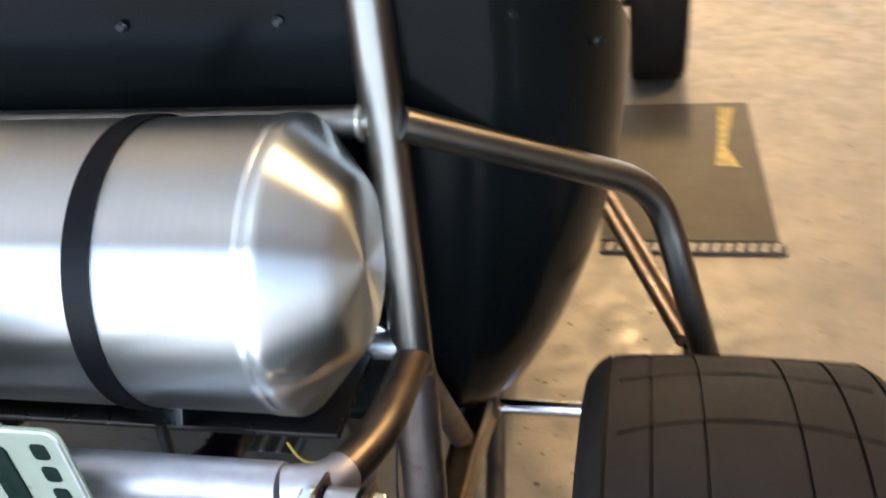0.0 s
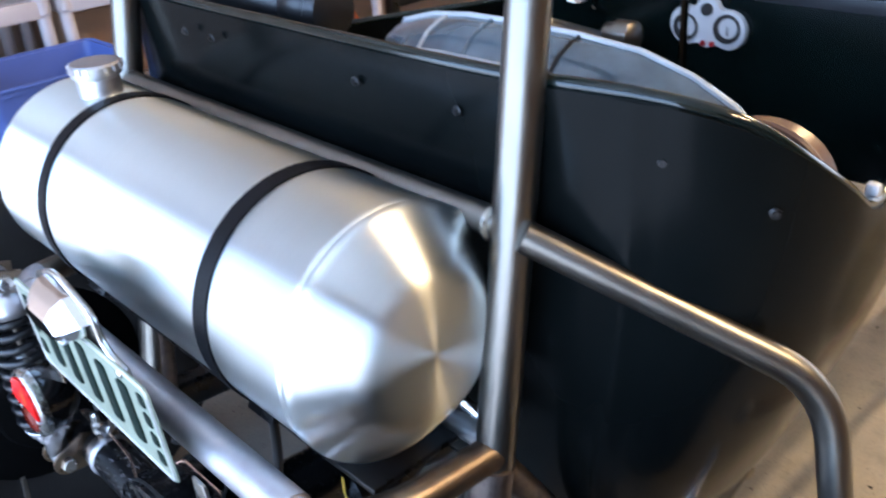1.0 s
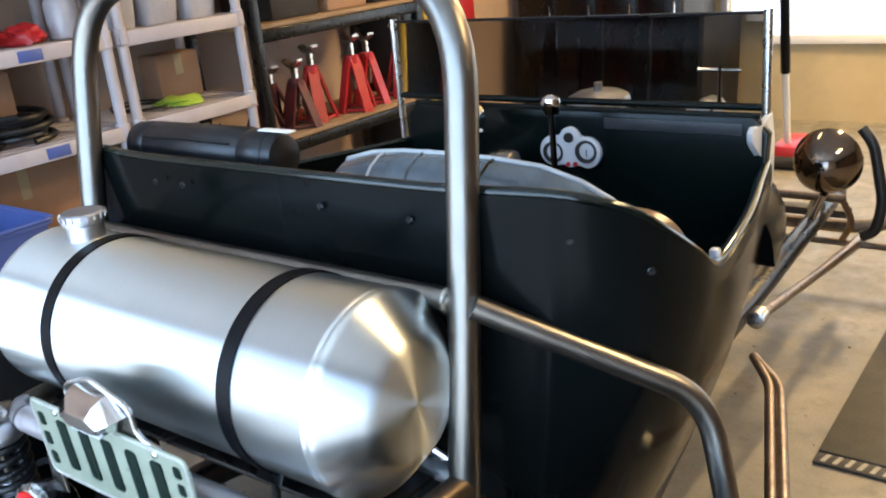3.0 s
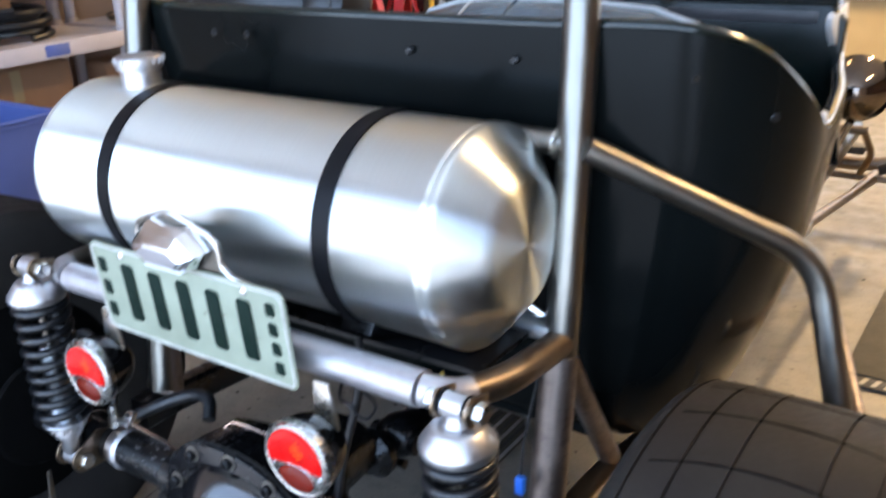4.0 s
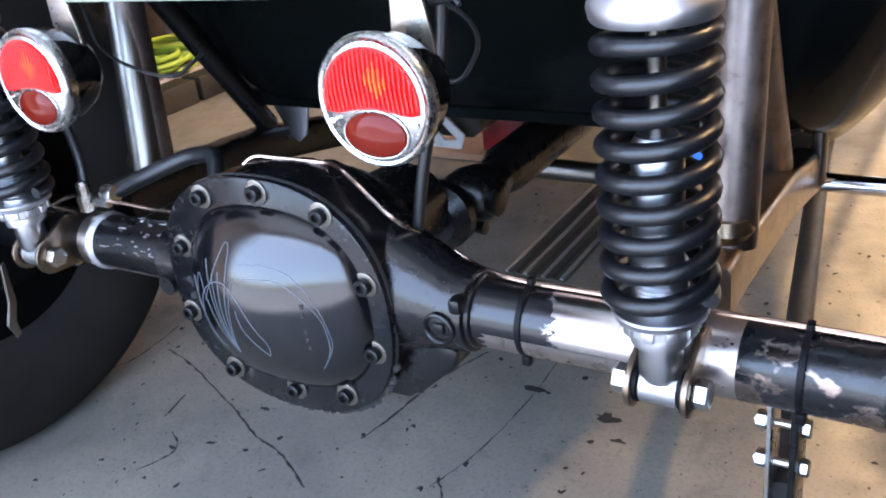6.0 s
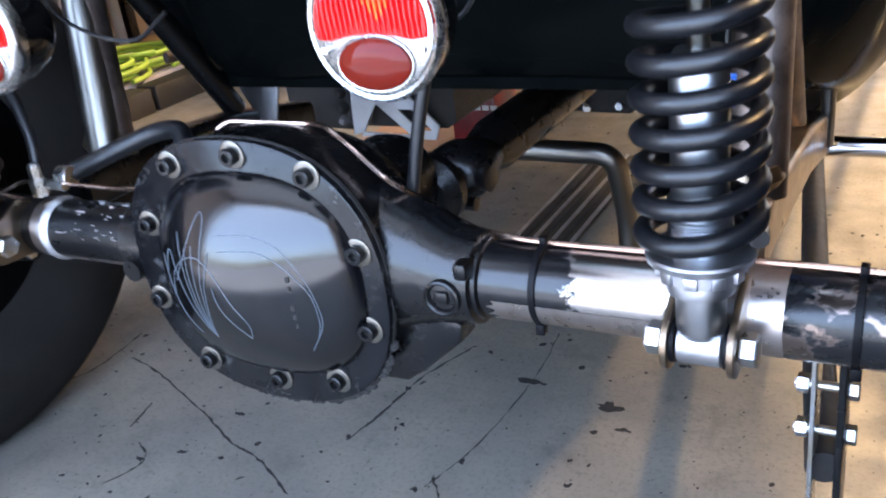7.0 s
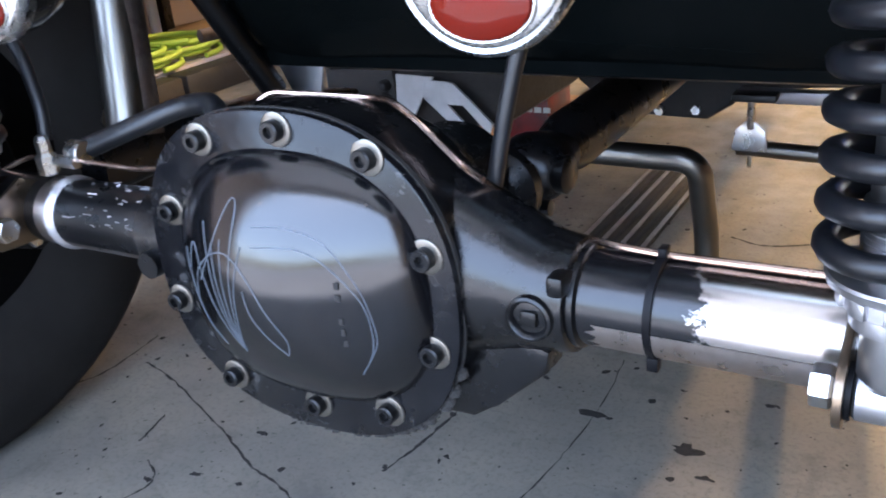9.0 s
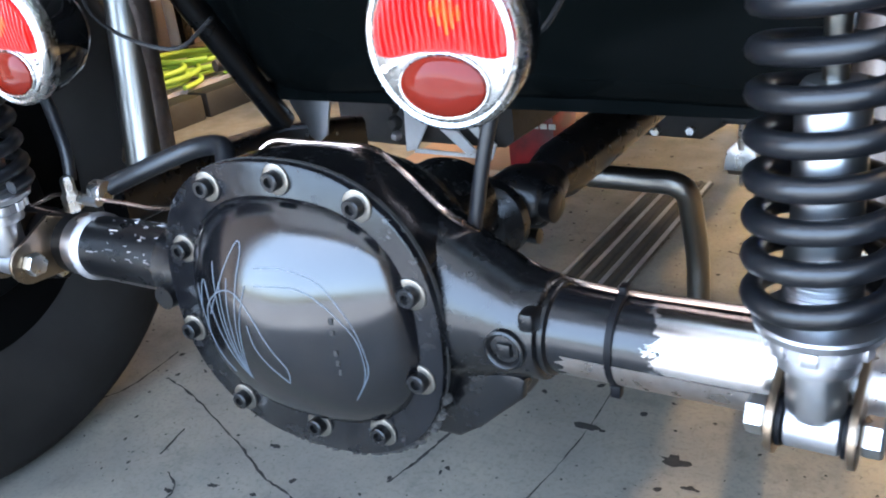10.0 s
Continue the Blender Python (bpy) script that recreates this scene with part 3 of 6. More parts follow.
for k in range(9):
    a = radians(-40 + 260 * k / 8)
    part("dial_tick", box_bm((-0.0012, -0.001, 0.028), (0.0012, 0.0005, 0.035)), WHITE_DIAL, tach).matrix_local = Matrix.Translation((-0.118, 0.9845, 1.006)) @ Matrix.Rotation(a - math.pi / 2, 4, "Y")
part("needle", box_bm((-0.120, 0.982, 0.976), (-0.116, 0.984, 1.009), 0.0005), RED, tach)
col = part("steering_column", tube_bm([(-0.17, 0.92, 0.93), (-0.15, 1.12, 0.85)], 0.022, 14), ALU_CAST, car, "bare metal steering column")
part("column_collar", lathe_bm([(-0.034, 0.0), (-0.032, 0.020), (-0.012, 0.022), (-0.010, 0.028), (0.024, 0.028), (0.03, 0.02), (0.03, 0.0)], (-0.022, 1.0, 0.912), "x", 16), STEEL, col)
part("tach_bracket", tube_bm(fillet([(-0.078, 1.0, 0.98), (-0.095, 1.01, 0.955), (-0.105, 1.06, 0.93)], 0.02), 0.006, 8), CHROME, tach)
screen = part("windscreen", box_bm((-0.42, 1.155, 1.022), (0.482, 1.160, 1.196), 0.001), GLASS, car, "tinted glass windscreen")
screen.visible_shadow = False
part("windscreen_frame", tube_bm([(-0.42, 1.157, 1.198), (0.482, 1.157, 1.198)], 0.0035, 8), BLACK, screen)
part("windscreen_frame", tube_bm([(-0.42, 1.157, 1.018), (0.482, 1.157, 1.018)], 0.008, 8), RIM, screen)
for side in (1, -1):
    part("windscreen_post", tube_bm([(0.032 + side * 0.455, 1.157, 1.204), (0.032 + side * 0.455, 1.157, 0.90)], 0.009, 10), ZINC, screen)
part("windscreen_bracket", prism_bm([(1.045, 0.992), (1.06, 1.002), (1.095, 0.992), (1.165, 1.010), (1.185, 0.95), (1.182, 0.865), (1.165, 0.855), (1.13, 0.89), (1.105, 0.935), (1.06, 0.965), (1.048, 0.975)], "x", 0.486, 0.498, 0.003), PALEPLATE, screen, "polished screen bracket")
part("cowl", loft_bm([[Vector((0.08 + w * math.cos(a), y, 0.70 + h * math.sin(a))) for a in (math.pi * k / 16 for k in range(17))] for y, w, h in ((1.135, 0.44, 0.31), (1.30, 0.41, 0.28), (1.42, 0.38, 0.22))], caps=True), BODY, car, "black cowl in front of the windscreen")

# engine, seen small over the cowl
eng = part("engine_block", box_bm((-0.36, 1.5, 0.40), (0.10, 2.15, 0.76), 0.03), DARK, car, "dark engine block")
part("air_cleaner", lathe_bm([(0, 0.07), (0.004, 0.088), (0.05, 0.088), (0.06, 0.085), (0.07, 0.06), (0.072, 0.012), (0.09, 0.012), (0.092, 0)], (-0.208, 1.8, 0.862), "z", 28), ALU_CAST, eng, "polished air cleaner")
part("second_carburettor", lathe_bm([(0, 0.04), (0.10, 0.045), (0.16, 0.05), (0.19, 0.03), (0.2, 0.0)], (0.10, 1.85, 0.72), "z", 16), ALU_CAST, eng)
part("carburettor", lathe_bm([(0, 0.05), (0.06, 0.045), (0.12, 0.05)], (-0.217, 1.8, 0.735), "z", 16), ALU_CAST, eng)
for x in (-0.705, -0.672):
    part("vent_pipe", tube_bm([(x, 1.8, 0.70), (x, 1.8, 0.90)], 0.010, 10), CHROME, eng)
part("linkage_rod", tube_bm([(0.080, 1.8, 0.981), (0.196, 1.8, 0.980)], 0.004, 8), CHROME, eng)
part("linkage_post", tube_bm([(0.140, 1.8, 0.70), (0.140, 1.8, 0.99)], 0.006, 8), CHROME, eng)
for side in (1, -1):
    part("frame_rail_front", tube_bm([(CX + side * 0.36, 1.2, 0.42), (CX + side * 0.30, 2.65, 0.40)], 0.032, 12), BLACK, car)
    hl = part("headlight", lathe_bm([(0.10, 0.0), (0.095, 0.03), (0.07, 0.065), (0.03, 0.09), (0.0, 0.10), (-0.012, 0.103), (-0.02, 0.098), (-0.02, 0.0)], (0, 0, 0), "y", 28), TONEDCHROME, car, "round chrome headlight toned like the dark garage it reflects")
    hl.matrix_local = pose(CX + side * 0.365, 2.22, 0.625, 0, 0, 180)
    part("headlight_stem", tube_bm([(CX + side * 0.365, 2.20, 0.53), (CX + side * 0.31, 2.24, 0.40)], 0.012, 10), CHROME, car)
    part("radius_rod", tube_bm([(CX + side * 0.430, 1.40, 0.462), (CX + side * 0.415, 2.05, 0.345), (CX + side * 0.398, 2.60, 0.25)], 0.017, 12, radii=[0.013, 0.013, 0.022]), HEAT, car, "tapered bronze radius rod")
    part("rod_end", lathe_bm([(-0.025, 0.012), (-0.02, 0.022), (0.02, 0.022), (0.025, 0.012)], (CX + side * 0.431, 1.385, 0.465), "y", 12), ZINC, car)
part("front_axle", tube_bm(fillet([(-0.62, 2.82, 0.31), (-0.40, 2.76, 0.24), (0.36, 2.76, 0.24), (0.58, 2.82, 0.31)], 0.1), 0.025, 12), RUST, car, "browned steel front axle")
part("tie_rod", tube_bm([(-0.55, 2.50, 0.27), (0.51, 2.50, 0.27)], 0.012, 10), RUST, car)
for side in (1, -1):
    part("friction_shock", tube_bm(fillet([(CX + side * 0.33, 2.42, 0.46), (CX + side * 0.26, 2.44, 0.42), (CX + side * 0.28, 2.46, 0.30)], 0.05), 0.009, 10), CHROME, car)
    part("steering_arm", tube_bm(fillet([(CX + side * 0.37, 2.42, 0.45), (CX + side * 0.40, 2.46, 0.36), (CX + side * 0.36, 2.5, 0.28)], 0.04), 0.011, 10), HEAT, car)
    part("lower_hose", tube_bm(fillet([(CX + side * 0.42, 2.5, 0.30), (CX + side * 0.46, 2.5, 0.32), (CX + side * 0.48, 2.5, 0.42), (CX + side * 0.44, 2.5, 0.62), (CX + side * 0.40, 2.5, 0.67)], 0.06), 0.018, 10), HOSE, car)
part("spring_leaf", box_bm((-0.36, 2.66, 0.30), (0.32, 2.72, 0.33), 0.006), DARK, car)
part("light_bar", tube_bm([(-0.40, 2.42, 0.45), (0.36, 2.42, 0.45)], 0.014, 10), RUST, car)
for k in range(3):
    y = 1.60 + 0.19 * k
    part("exhaust_header", tube_bm(fillet([(0.10, y, 0.58), (0.20, y, 0.59), (0.27, y - 0.03, 0.53), (0.30, y - 0.10 - 0.02 * k, 0.46), (0.31, 1.36, 0.38)], 0.06, 6), 0.012, 12), DARK, eng, "thin dark exhaust header tube")


def wheel(name, x, y, r, wide, side, rimr, grooves=True):
    """A tyre with rounded shoulders, grooves and a steel rim; side: +1 has its outer face at larger x."""
    w = part(name, lathe_bm([(-wide * 0.42, rimr * 0.96), (-wide * 0.40, rimr), (-wide * 0.36, rimr * 0.94), (-wide * 0.1, rimr * 0.8), (wide * 0.3, rimr * 0.75), (wide * 0.36, rimr * 0.94), (wide * 0.40, rimr), (wide * 0.42, rimr * 0.96)], (x, y, r), "x", 40), WHEELBLACK, car, "black steel wheel")
    h = wide / 2
    prof = [(-h * 0.80, rimr * 0.98), (-h * 0.95, rimr * 1.1), (-h * 1.02, rimr + (r - rimr) * 0.5), (-h * 0.99, r * 0.93), (-h * 0.93, r * 0.965), (-h * 0.86, r * 0.985)]
    for c in (-0.82, -0.56, -0.26, 0.26, 0.56, 0.82):
        crown = r * (1 - 0.014 * c * c)
        prof += [(h * (c - 0.011), crown), (h * (c - 0.008), crown - 0.004), (h * (c + 0.008), crown - 0.004), (h * (c + 0.011), crown)]
    prof += [(-a, b) for a, b in prof[5::-1]]
    ty = part("tyre", lathe_bm(prof, (x, y, r), "x", 72), RUBBER, w, "wide black rubber tyre with fine tread grooves")
    part("hub", lathe_bm([(-0.05, 0.07), (0.02, 0.07), (0.05, 0.05), (0.07, 0.0)], (x, y, r), "x", 20), WHEELBLACK, w)
    return w, ty


WHEELS = []
for side in (1, -1):
    WHEELS.append(wheel("rear_wheel", 0.708 if side > 0 else -0.757, 0.056, 0.371, 0.29 if side > 0 else 0.27, side, 0.20))
    wheel("front_wheel", CX + side * 0.69, 2.84, 0.31, 0.20, side, 0.19)
# sipes across the rear treads
for (w, ty), side in zip(WHEELS, (1, -1)):
    for k in range(26):
        a0 = 2 * math.pi * k / 26
        pts = []
        for j in range(9):
            u = -0.78 + 1.56 * j / 8
            a = a0 + 0.10 * u * u
            rr = 0.3706 * (1 - 0.014 * u * u)
            pts.append(((0.708 if side > 0 else -0.757) + 0.14 * u, 0.056 + rr * math.cos(a), 0.371 + rr * math.sin(a)))
        part("tread_sipe", tube_bm(pts, 0.0013, 4), WHEELBLACK, w)

# ---- roll bar and rear frame ----
R_BAR = 0.0225


def hoop_y(z):
    return 0.236 + 0.206 * (z - 0.686)


hp = [(0.383, 0.182, 0.42), (0.381, hoop_y(0.70), 0.70), (0.370, hoop_y(0.95), 0.95), (0.345, hoop_y(1.365), 1.365), (-0.49, hoop_y(1.365), 1.365), (-0.472, hoop_y(0.95), 0.95), (-0.425, hoop_y(0.70), 0.70), (-0.385, 0.167, 0.42)]
bar = part("roll_bar", tube_bm(fillet(hp, 0.17, 12), R_BAR, 20), STEEL, car, "bare steel roll bar hoop")
for x0, x1, z1 in ((0.383, 0.3805, 0.672), (-0.385, -0.42, 0.672)):
    part("hoop_leg", tube_bm([(x0, 0.182, 0.41), (x1, hoop_y(z1) - 0.002, z1)], R_BAR + 0.0022, 20), LEG, bar, "browned steel lower leg")
part("cross_bar", tube_bm([(-0.455, 0.285, 0.940), (0.36, 0.283, 0.936)], 0.0165, 16), STEEL, bar, "bare steel bar across the hoop")
part("side_brace", tube_bm(fillet([(0.388, 0.282, 0.934), (0.634, 0.460, 0.772), (0.70, 0.415, 0.545), (0.712, 0.41, 0.50)], 0.06, 8), 0.0175, 16), STEEL, bar, "bent bare steel side brace")
part("side_brace", tube_bm(fillet([(-0.47, 0.287, 0.930), (-0.672, 0.436, 0.785), (-0.74, 0.415, 0.545), (-0.752, 0.41, 0.50)], 0.06, 8), 0.0175, 16), STEEL, bar, "bent bare steel side brace")
for side, off in ((1, 0.0), (1, 0.022), (-1, 0.0)):
    strut = [(0.46, 1.27, 0.42), (0.53 + off, 1.16, 0.42), (0.700 + off, 0.62, 0.425)]
    part("side_strut", tube_bm(fillet([(CX + side * x, y, z) for x, y, z in strut], 0.04, 6), 0.011, 12), LEG, bar, "bent browned steel side strut")
part("brace_foot", lathe_bm([(-0.03, 0.012), (-0.025, 0.022), (0.02, 0.022), (0.03, 0.014)], (0.700, 0.60, 0.42), "z", 14), CHROME, bar, "polished brace foot")
part("weld_bead", lathe_bm([(-0.004, 0.0165), (-0.002, 0.021), (0.002, 0.021), (0.004, 0.0165)], (0.350, 0.283, 0.936), "x", 16), ZINC, bar)
for side in (1, -1):
    xs = 0.380 if side > 0 else -0.397
    rail = part("frame_rail", loft_bm([[Vector((xs + a, y, z + b)) for a, b in round_rect(0.042, 0.055, 0.008, 3)] for y, z in ((0.12, 0.390), (0.18, 0.390), (0.40, 0.372), (0.575, 0.335))]), HEAT if side > 0 else BLACK, car, "heat-tinted steel frame rail" if side > 0 else "black frame rail")
    part("rail_gusset", tube_bm([(xs, 0.245, 0.66), (xs - side * 0.005, 0.415, 0.40)], 0.017, 14), LEG if side > 0 else BLACK, car, "diagonal frame tube")
    part("weld_patch", lathe_bm([(-0.01, 0.022), (0, 0.027), (0.012, 0.0228)], (xs, 0.178, 0.43), "z", 16), HEAT, rail)
# spreader tube that carries the coil-overs
spread = part("spreader_tube", tube_bm([(-0.345, 0.02, 0.7075), (0.315, 0.02, 0.7075)], 0.0225, 18), PRIMER, car, "dull grey steel cross tube")
for side in (1, -1):
    a = CX + side * 0.335
    bend = fillet([(a, 0.02, 0.7075), (CX + side * 0.375, 0.03, 0.705), (CX + side * 0.400, 0.10, 0.698), (CX + side * 0.402, 0.235, 0.688)], 0.045, 8)
    part("elbow_tube", tube_bm(bend[:10], 0.0195, 16), PRIMER, spread, "dull grey elbow tube")
    part("weld_elbow", tube_bm(bend[9:], 0.0197, 16), RUST, spread, "brown heat-tinted weld elbow")
part("lower_tank_tube", tube_bm([(-0.42, 0.235, 0.70), (0.375, 0.235, 0.70)], 0.016, 14), DAMPER, spread, "bright cross tube under the tank")
# right side rods under the body
part("nerf_rod", tube_bm([(0.372, 0.575, 0.318), (0.66, 0.575, 0.318)], 0.0125, 14), CHROME, car, "polished steel rod")
part("radius_arm", tube_bm([(CX + 0.476, 0.095, 0.205), (CX + 0.424, 0.45, 0.207), (CX + 0.356, 0.95, 0.21), (CX + 0.33, 1.25, 0.25)], 0.0155, 14), DARK, car, "black lower radius arm")
part("body_mount_pin", tube_bm([(0.40, 0.54, 0.33), (0.40, 0.54, 0.40)], 0.008, 10), STEEL, car)

# ---- fuel tank ----
TY, TZ, TR = 0.176, 0.8387, 0.140
prof = [(-0.492, 0.0), (-0.492, 0.06), (-0.486, 0.072), (-0.438, 0.128), (-0.426, TR - 0.003), (-0.416, TR), (-0.414, TR + 0.0012), (-0.408, TR + 0.0012), (-0.406, TR), (0.296, TR), (0.298, TR + 0.0014), (0.303, TR + 0.0014), (0.305, TR), (0.310, TR + 0.0014), (0.315, TR + 0.0014), (0.3175, TR), (0.3215, TR - 0.0040), (0.357, 0.092), (0.363, 0.084), (0.3655, 0.074), (0.3665, 0.06), (0.367, 0.0)]
tank = part("fuel_tank", lathe_bm(prof, (0, TY, TZ), "x", 96), ALU, car, "brushed aluminium spun fuel tank")
for x in (-0.251, 0.162):
    s = part("tank_strap", lathe_bm([(x - 0.0125, TR), (x - 0.0125, TR + 0.003), (x + 0.0125, TR + 0.003), (x + 0.0125, TR)], (0, TY, TZ), "x", 80), STRAP, tank, "black strap")
    part("strap_buckle", box_bm((x - 0.018, TY - 0.03, TZ - TR - 0.022), (x + 0.018, TY + 0.03, TZ - TR - 0.004), 0.003), BLACK, tank)
fil = part("filler_neck", lathe_bm([(-0.02, 0.030), (0.022, 0.030), (0.024, 0.034), (0.028, 0.0355), (0.040, 0.0355), (0.043, 0.033), (0.043, 0.0)], (-0.308, TY, TZ + TR), "z", 32), ALU_CAST, tank, "round aluminium filler cap")
for k in range(18):
    a = 2 * math.pi * k / 18
    part("knurl", box_bm((-0.002, -0.0015, 0.032), (0.002, 0.0015, 0.041)), ALU_CAST, fil).matrix_local = Matrix.Translation((-0.308, TY, TZ + TR)) @ Matrix.Rotation(a, 4, "Z") @ Matrix.Translation((0.036, 0, 0))
part("tank_cradle", box_bm((-0.40, 0.10, 0.688), (0.34, 0.25, 0.697), 0.003), BLACK, car, "black tank tray")
for x in (-0.252, 0.172):
    part("tank_bracket", prism_bm([(0.075, 0.72), (0.13, 0.695), (0.21, 0.695), (0.21, 0.715), (0.15, 0.712), (0.09, 0.75)], "x", x - 0.025, x + 0.025, 0.002), BLACK, car)
part("tank_outlet", tube_bm(fillet([(0.33, 0.24, 0.725), (0.36, 0.25, 0.705), (0.365, 0.24, 0.66)], 0.02), 0.008, 10), CHROME, car)

# ---- licence plate ----
PX0, PX1, PZ0, PZ1 = -0.194, 0.167, 0.683, 0.817
pw, ph, pcx, pcz = PX1 - PX0, PZ1 - PZ0, (PX0 + PX1) / 2, (PZ0 + PZ1) / 2
PM = Matrix.Translation((pcx, -0.032, pcz)) @ Euler((radians(4.0), 0, 0)).to_matrix().to_4x4()
plate = part("licence_plate", prism_bm(round_rect(pw, ph, 0.012), "y", -0.001, 0.001, 0.0004), PLATE, car, "old mint green embossed plate")
plate.matrix_local = PM


def onplate(name, bm, material, label="", smooth=True):
    return part(name, bm, material, plate, label, smooth)


ring = [Vector((x, -0.0012, z)) for x, z in round_rect(pw - 0.008, ph - 0.008, 0.010)]
onplate("plate_border", tube_bm(ring + [ring[0]], 0.0022, 6), PLATE_EDGE)
for k in range(5):
    x = -0.107 + 0.0545 * k
    onplate("plate_bar", prism_bm(round_rect(0.024, 0.084, 0.006, 4, x, 0.002), "y", -0.0032, -0.0008, 0.0008), PLATE_INK, "dark green raised bar")
for k in range(3):
    onplate("plate_bar_small", prism_bm(round_rect(0.016, 0.022, 0.004, 3, -0.160, 0.034 - 0.034 * k), "y", -0.0024, -0.0008, 0.0005), PLATE_INK)
for k in range(4):
    onplate("plate_bar_small", prism_bm(round_rect(0.015, 0.018, 0.004, 3, 0.155, 0.040 - 0.027 * k), "y", -0.0024, -0.0008, 0.0005), PLATE_INK)
for x in (-0.115, 0.115):
    onplate("plate_screw", lathe_bm([(-0.004, 0.0), (-0.0038, 0.003), (-0.002, 0.0055), (0, 0.006)], (x, 0, ph / 2 - 0.012), "y", 14), CHROME)
edge = [(-0.125, 0.058), (-0.076, 0.064), (-0.070, 0.076), (-0.069, 0.104), (-0.060, 0.115), (-0.008, 0.135), (0.010, 0.136), (0.070, 0.116), (0.079, 0.106), (0.079, 0.080), (0.092, 0.067), (0.125, 0.062)]
part("plate_bracket", prism_bm([(-0.125, -0.04)] + edge + [(0.13, 0.04), (0.13, -0.04)], "y", 0.004, 0.008, 0.001), STEEL, plate, "polished plate bracket")
onplate("bracket_lip", tube_bm(fillet([(x, 0.003, z) for x, z in edge], 0.006, 4), 0.0034, 8), ZINC)


def hexagon(cx, cz, w, h):
    return [(cx - w, cz), (cx - w * 0.55, cz + h), (cx + w * 0.55, cz + h), (cx + w, cz), (cx + w * 0.62, cz - h), (cx - w * 0.62, cz - h)]


hood = loft_bm([[Vector((x, y, z)) for x, z in hexagon(0.006, cz, w, h)] for y, cz, w, h in ((0.004, 0.099, 0.066, 0.026), (-0.010, 0.099, 0.064, 0.025), (-0.022, 0.096, 0.056, 0.021), (-0.030, 0.092, 0.044, 0.013), (-0.032, 0.091, 0.040, 0.010))])
part("plate_lamp", hood, CHROME, plate, "faceted chrome plate lamp", smooth=False)
part("lamp_glass", prism_bm([(-0.030, 0.0745), (0.042, 0.0745), (0.038, 0.071), (-0.026, 0.071)], "y", -0.026, 0.0, 0.001), WHITE_DIAL, plate, "white lamp glass")

# ---- tail lights ----


def tail_light(x, y, z):
    t = part("tail_light", lathe_bm([(0.060, 0.0), (0.059, 0.012), (0.053, 0.027), (0.040, 0.039), (0.020, 0.047), (0.0, 0.0495), (0.0, 0.044), (0.012, 0.040), (0.03, 0.0)], (x, y, z), "y", 40), LAMPBLACK, car, "round gloss black tail light with a chrome rim")
    # rim, face plate with two openings, and the two lenses
    part("lens_rim", lathe_bm([(0.004, 0.0505), (-0.004, 0.0520), (-0.008, 0.0512), (-0.0100, 0.0490), (-0.009, 0.0465), (-0.005, 0.0455)], (x, y, z), "y", 48), RIMMETAL, t, "chrome rim")
    part("lens_plate", lathe_bm([(-0.005, 0.0465), (-0.0090, 0.0460), (-0.0098, 0.0445), (-0.0098, 0.0)], (x, y, z), "y", 40), RIMMETAL, t, "satin silver face plate")
    part("lower_lens", lathe_bm([(-0.0095, 1.0), (-0.0125, 0.97), (-0.0150, 0.80), (-0.0165, 0.45), (-0.0170, 0.0)], (x, y, z - 0.0245), "y", 32, squash=(0.0285, 0.0178)), DEEP_LENS, t, "dark red lower lens")
    ring = [(x + 0.0293 * math.cos(a), y - 0.0103, z - 0.0245 + 0.0186 * math.sin(a)) for a in (2 * math.pi * k / 32 for k in range(33))]
    part("lens_lip", tube_bm(ring, 0.0013, 8), RIMMETAL, t)

    def low_edge(rx):
        return -0.0085 + 0.0040 * math.cos(min(abs(rx) / 0.030, 1.0) * math.pi / 2)

    arc = [(0.0425 * math.cos(a), 0.0425 * math.sin(a)) for a in (radians(-10 + 200 * k / 30) for k in range(31))]
    arc += [(rx, low_edge(rx)) for rx in (-0.0405 + 0.081 * k / 18 for k in range(1, 18))]
    part("upper_lens", prism_bm([(x + a, z + b) for a, b in arc], "y", y - 0.0122, y - 0.0092, 0.001), RED_LENS, t, "ribbed red upper lens")
    bm = bmesh.new()
    for k in range(19):
        rx = -0.0375 + 0.075 * k / 18
        top, low = math.sqrt(max(0, 0.0412 ** 2 - rx * rx)), low_edge(rx) + 0.0015
        if top - low > 0.005:
            line = [(x + rx, y - 0.0118, z + low), (x + rx, y - 0.0134, z + (low + top) / 2), (x + rx, y - 0.0118, z + top)]
            tube_bm(line, 0.0017, 8, bm)
            # short amber bars over the middle ribs paint a bright glint
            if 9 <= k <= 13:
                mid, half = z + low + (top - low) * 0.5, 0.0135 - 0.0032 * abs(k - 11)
                part("lens_prism", tube_bm([(x + rx, y - 0.0128, mid - half), (x + rx, y - 0.0140, mid), (x + rx, y - 0.0128, mid + half)], 0.0015, 8), GLINT_LENS, t, "amber bar painted as a glint in the lens")
    part("lens_ribs", bm, RED_LENS, t)
    for sx in (-1, 1):
        part("lens_screw", lathe_bm([(-0.0135, 0.0), (-0.013, 0.0025), (-0.009, 0.003)], (x + sx * 0.0375, y, z - 0.0150), "y", 10), CHROME, t)
    part("lamp_bracket", prism_bm([(x - 0.012 + 0.01, 0.70), (x + 0.012 + 0.01, 0.70), (x + 0.030, z + 0.04), (x + 0.034, z - 0.0), (x - 0.006, z + 0.035)], "y", y + 0.035, y + 0.039, 0.001), ZINC, t, "bent steel bracket")
    return t


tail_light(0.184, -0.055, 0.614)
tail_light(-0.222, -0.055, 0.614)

# ---- coil-overs ----


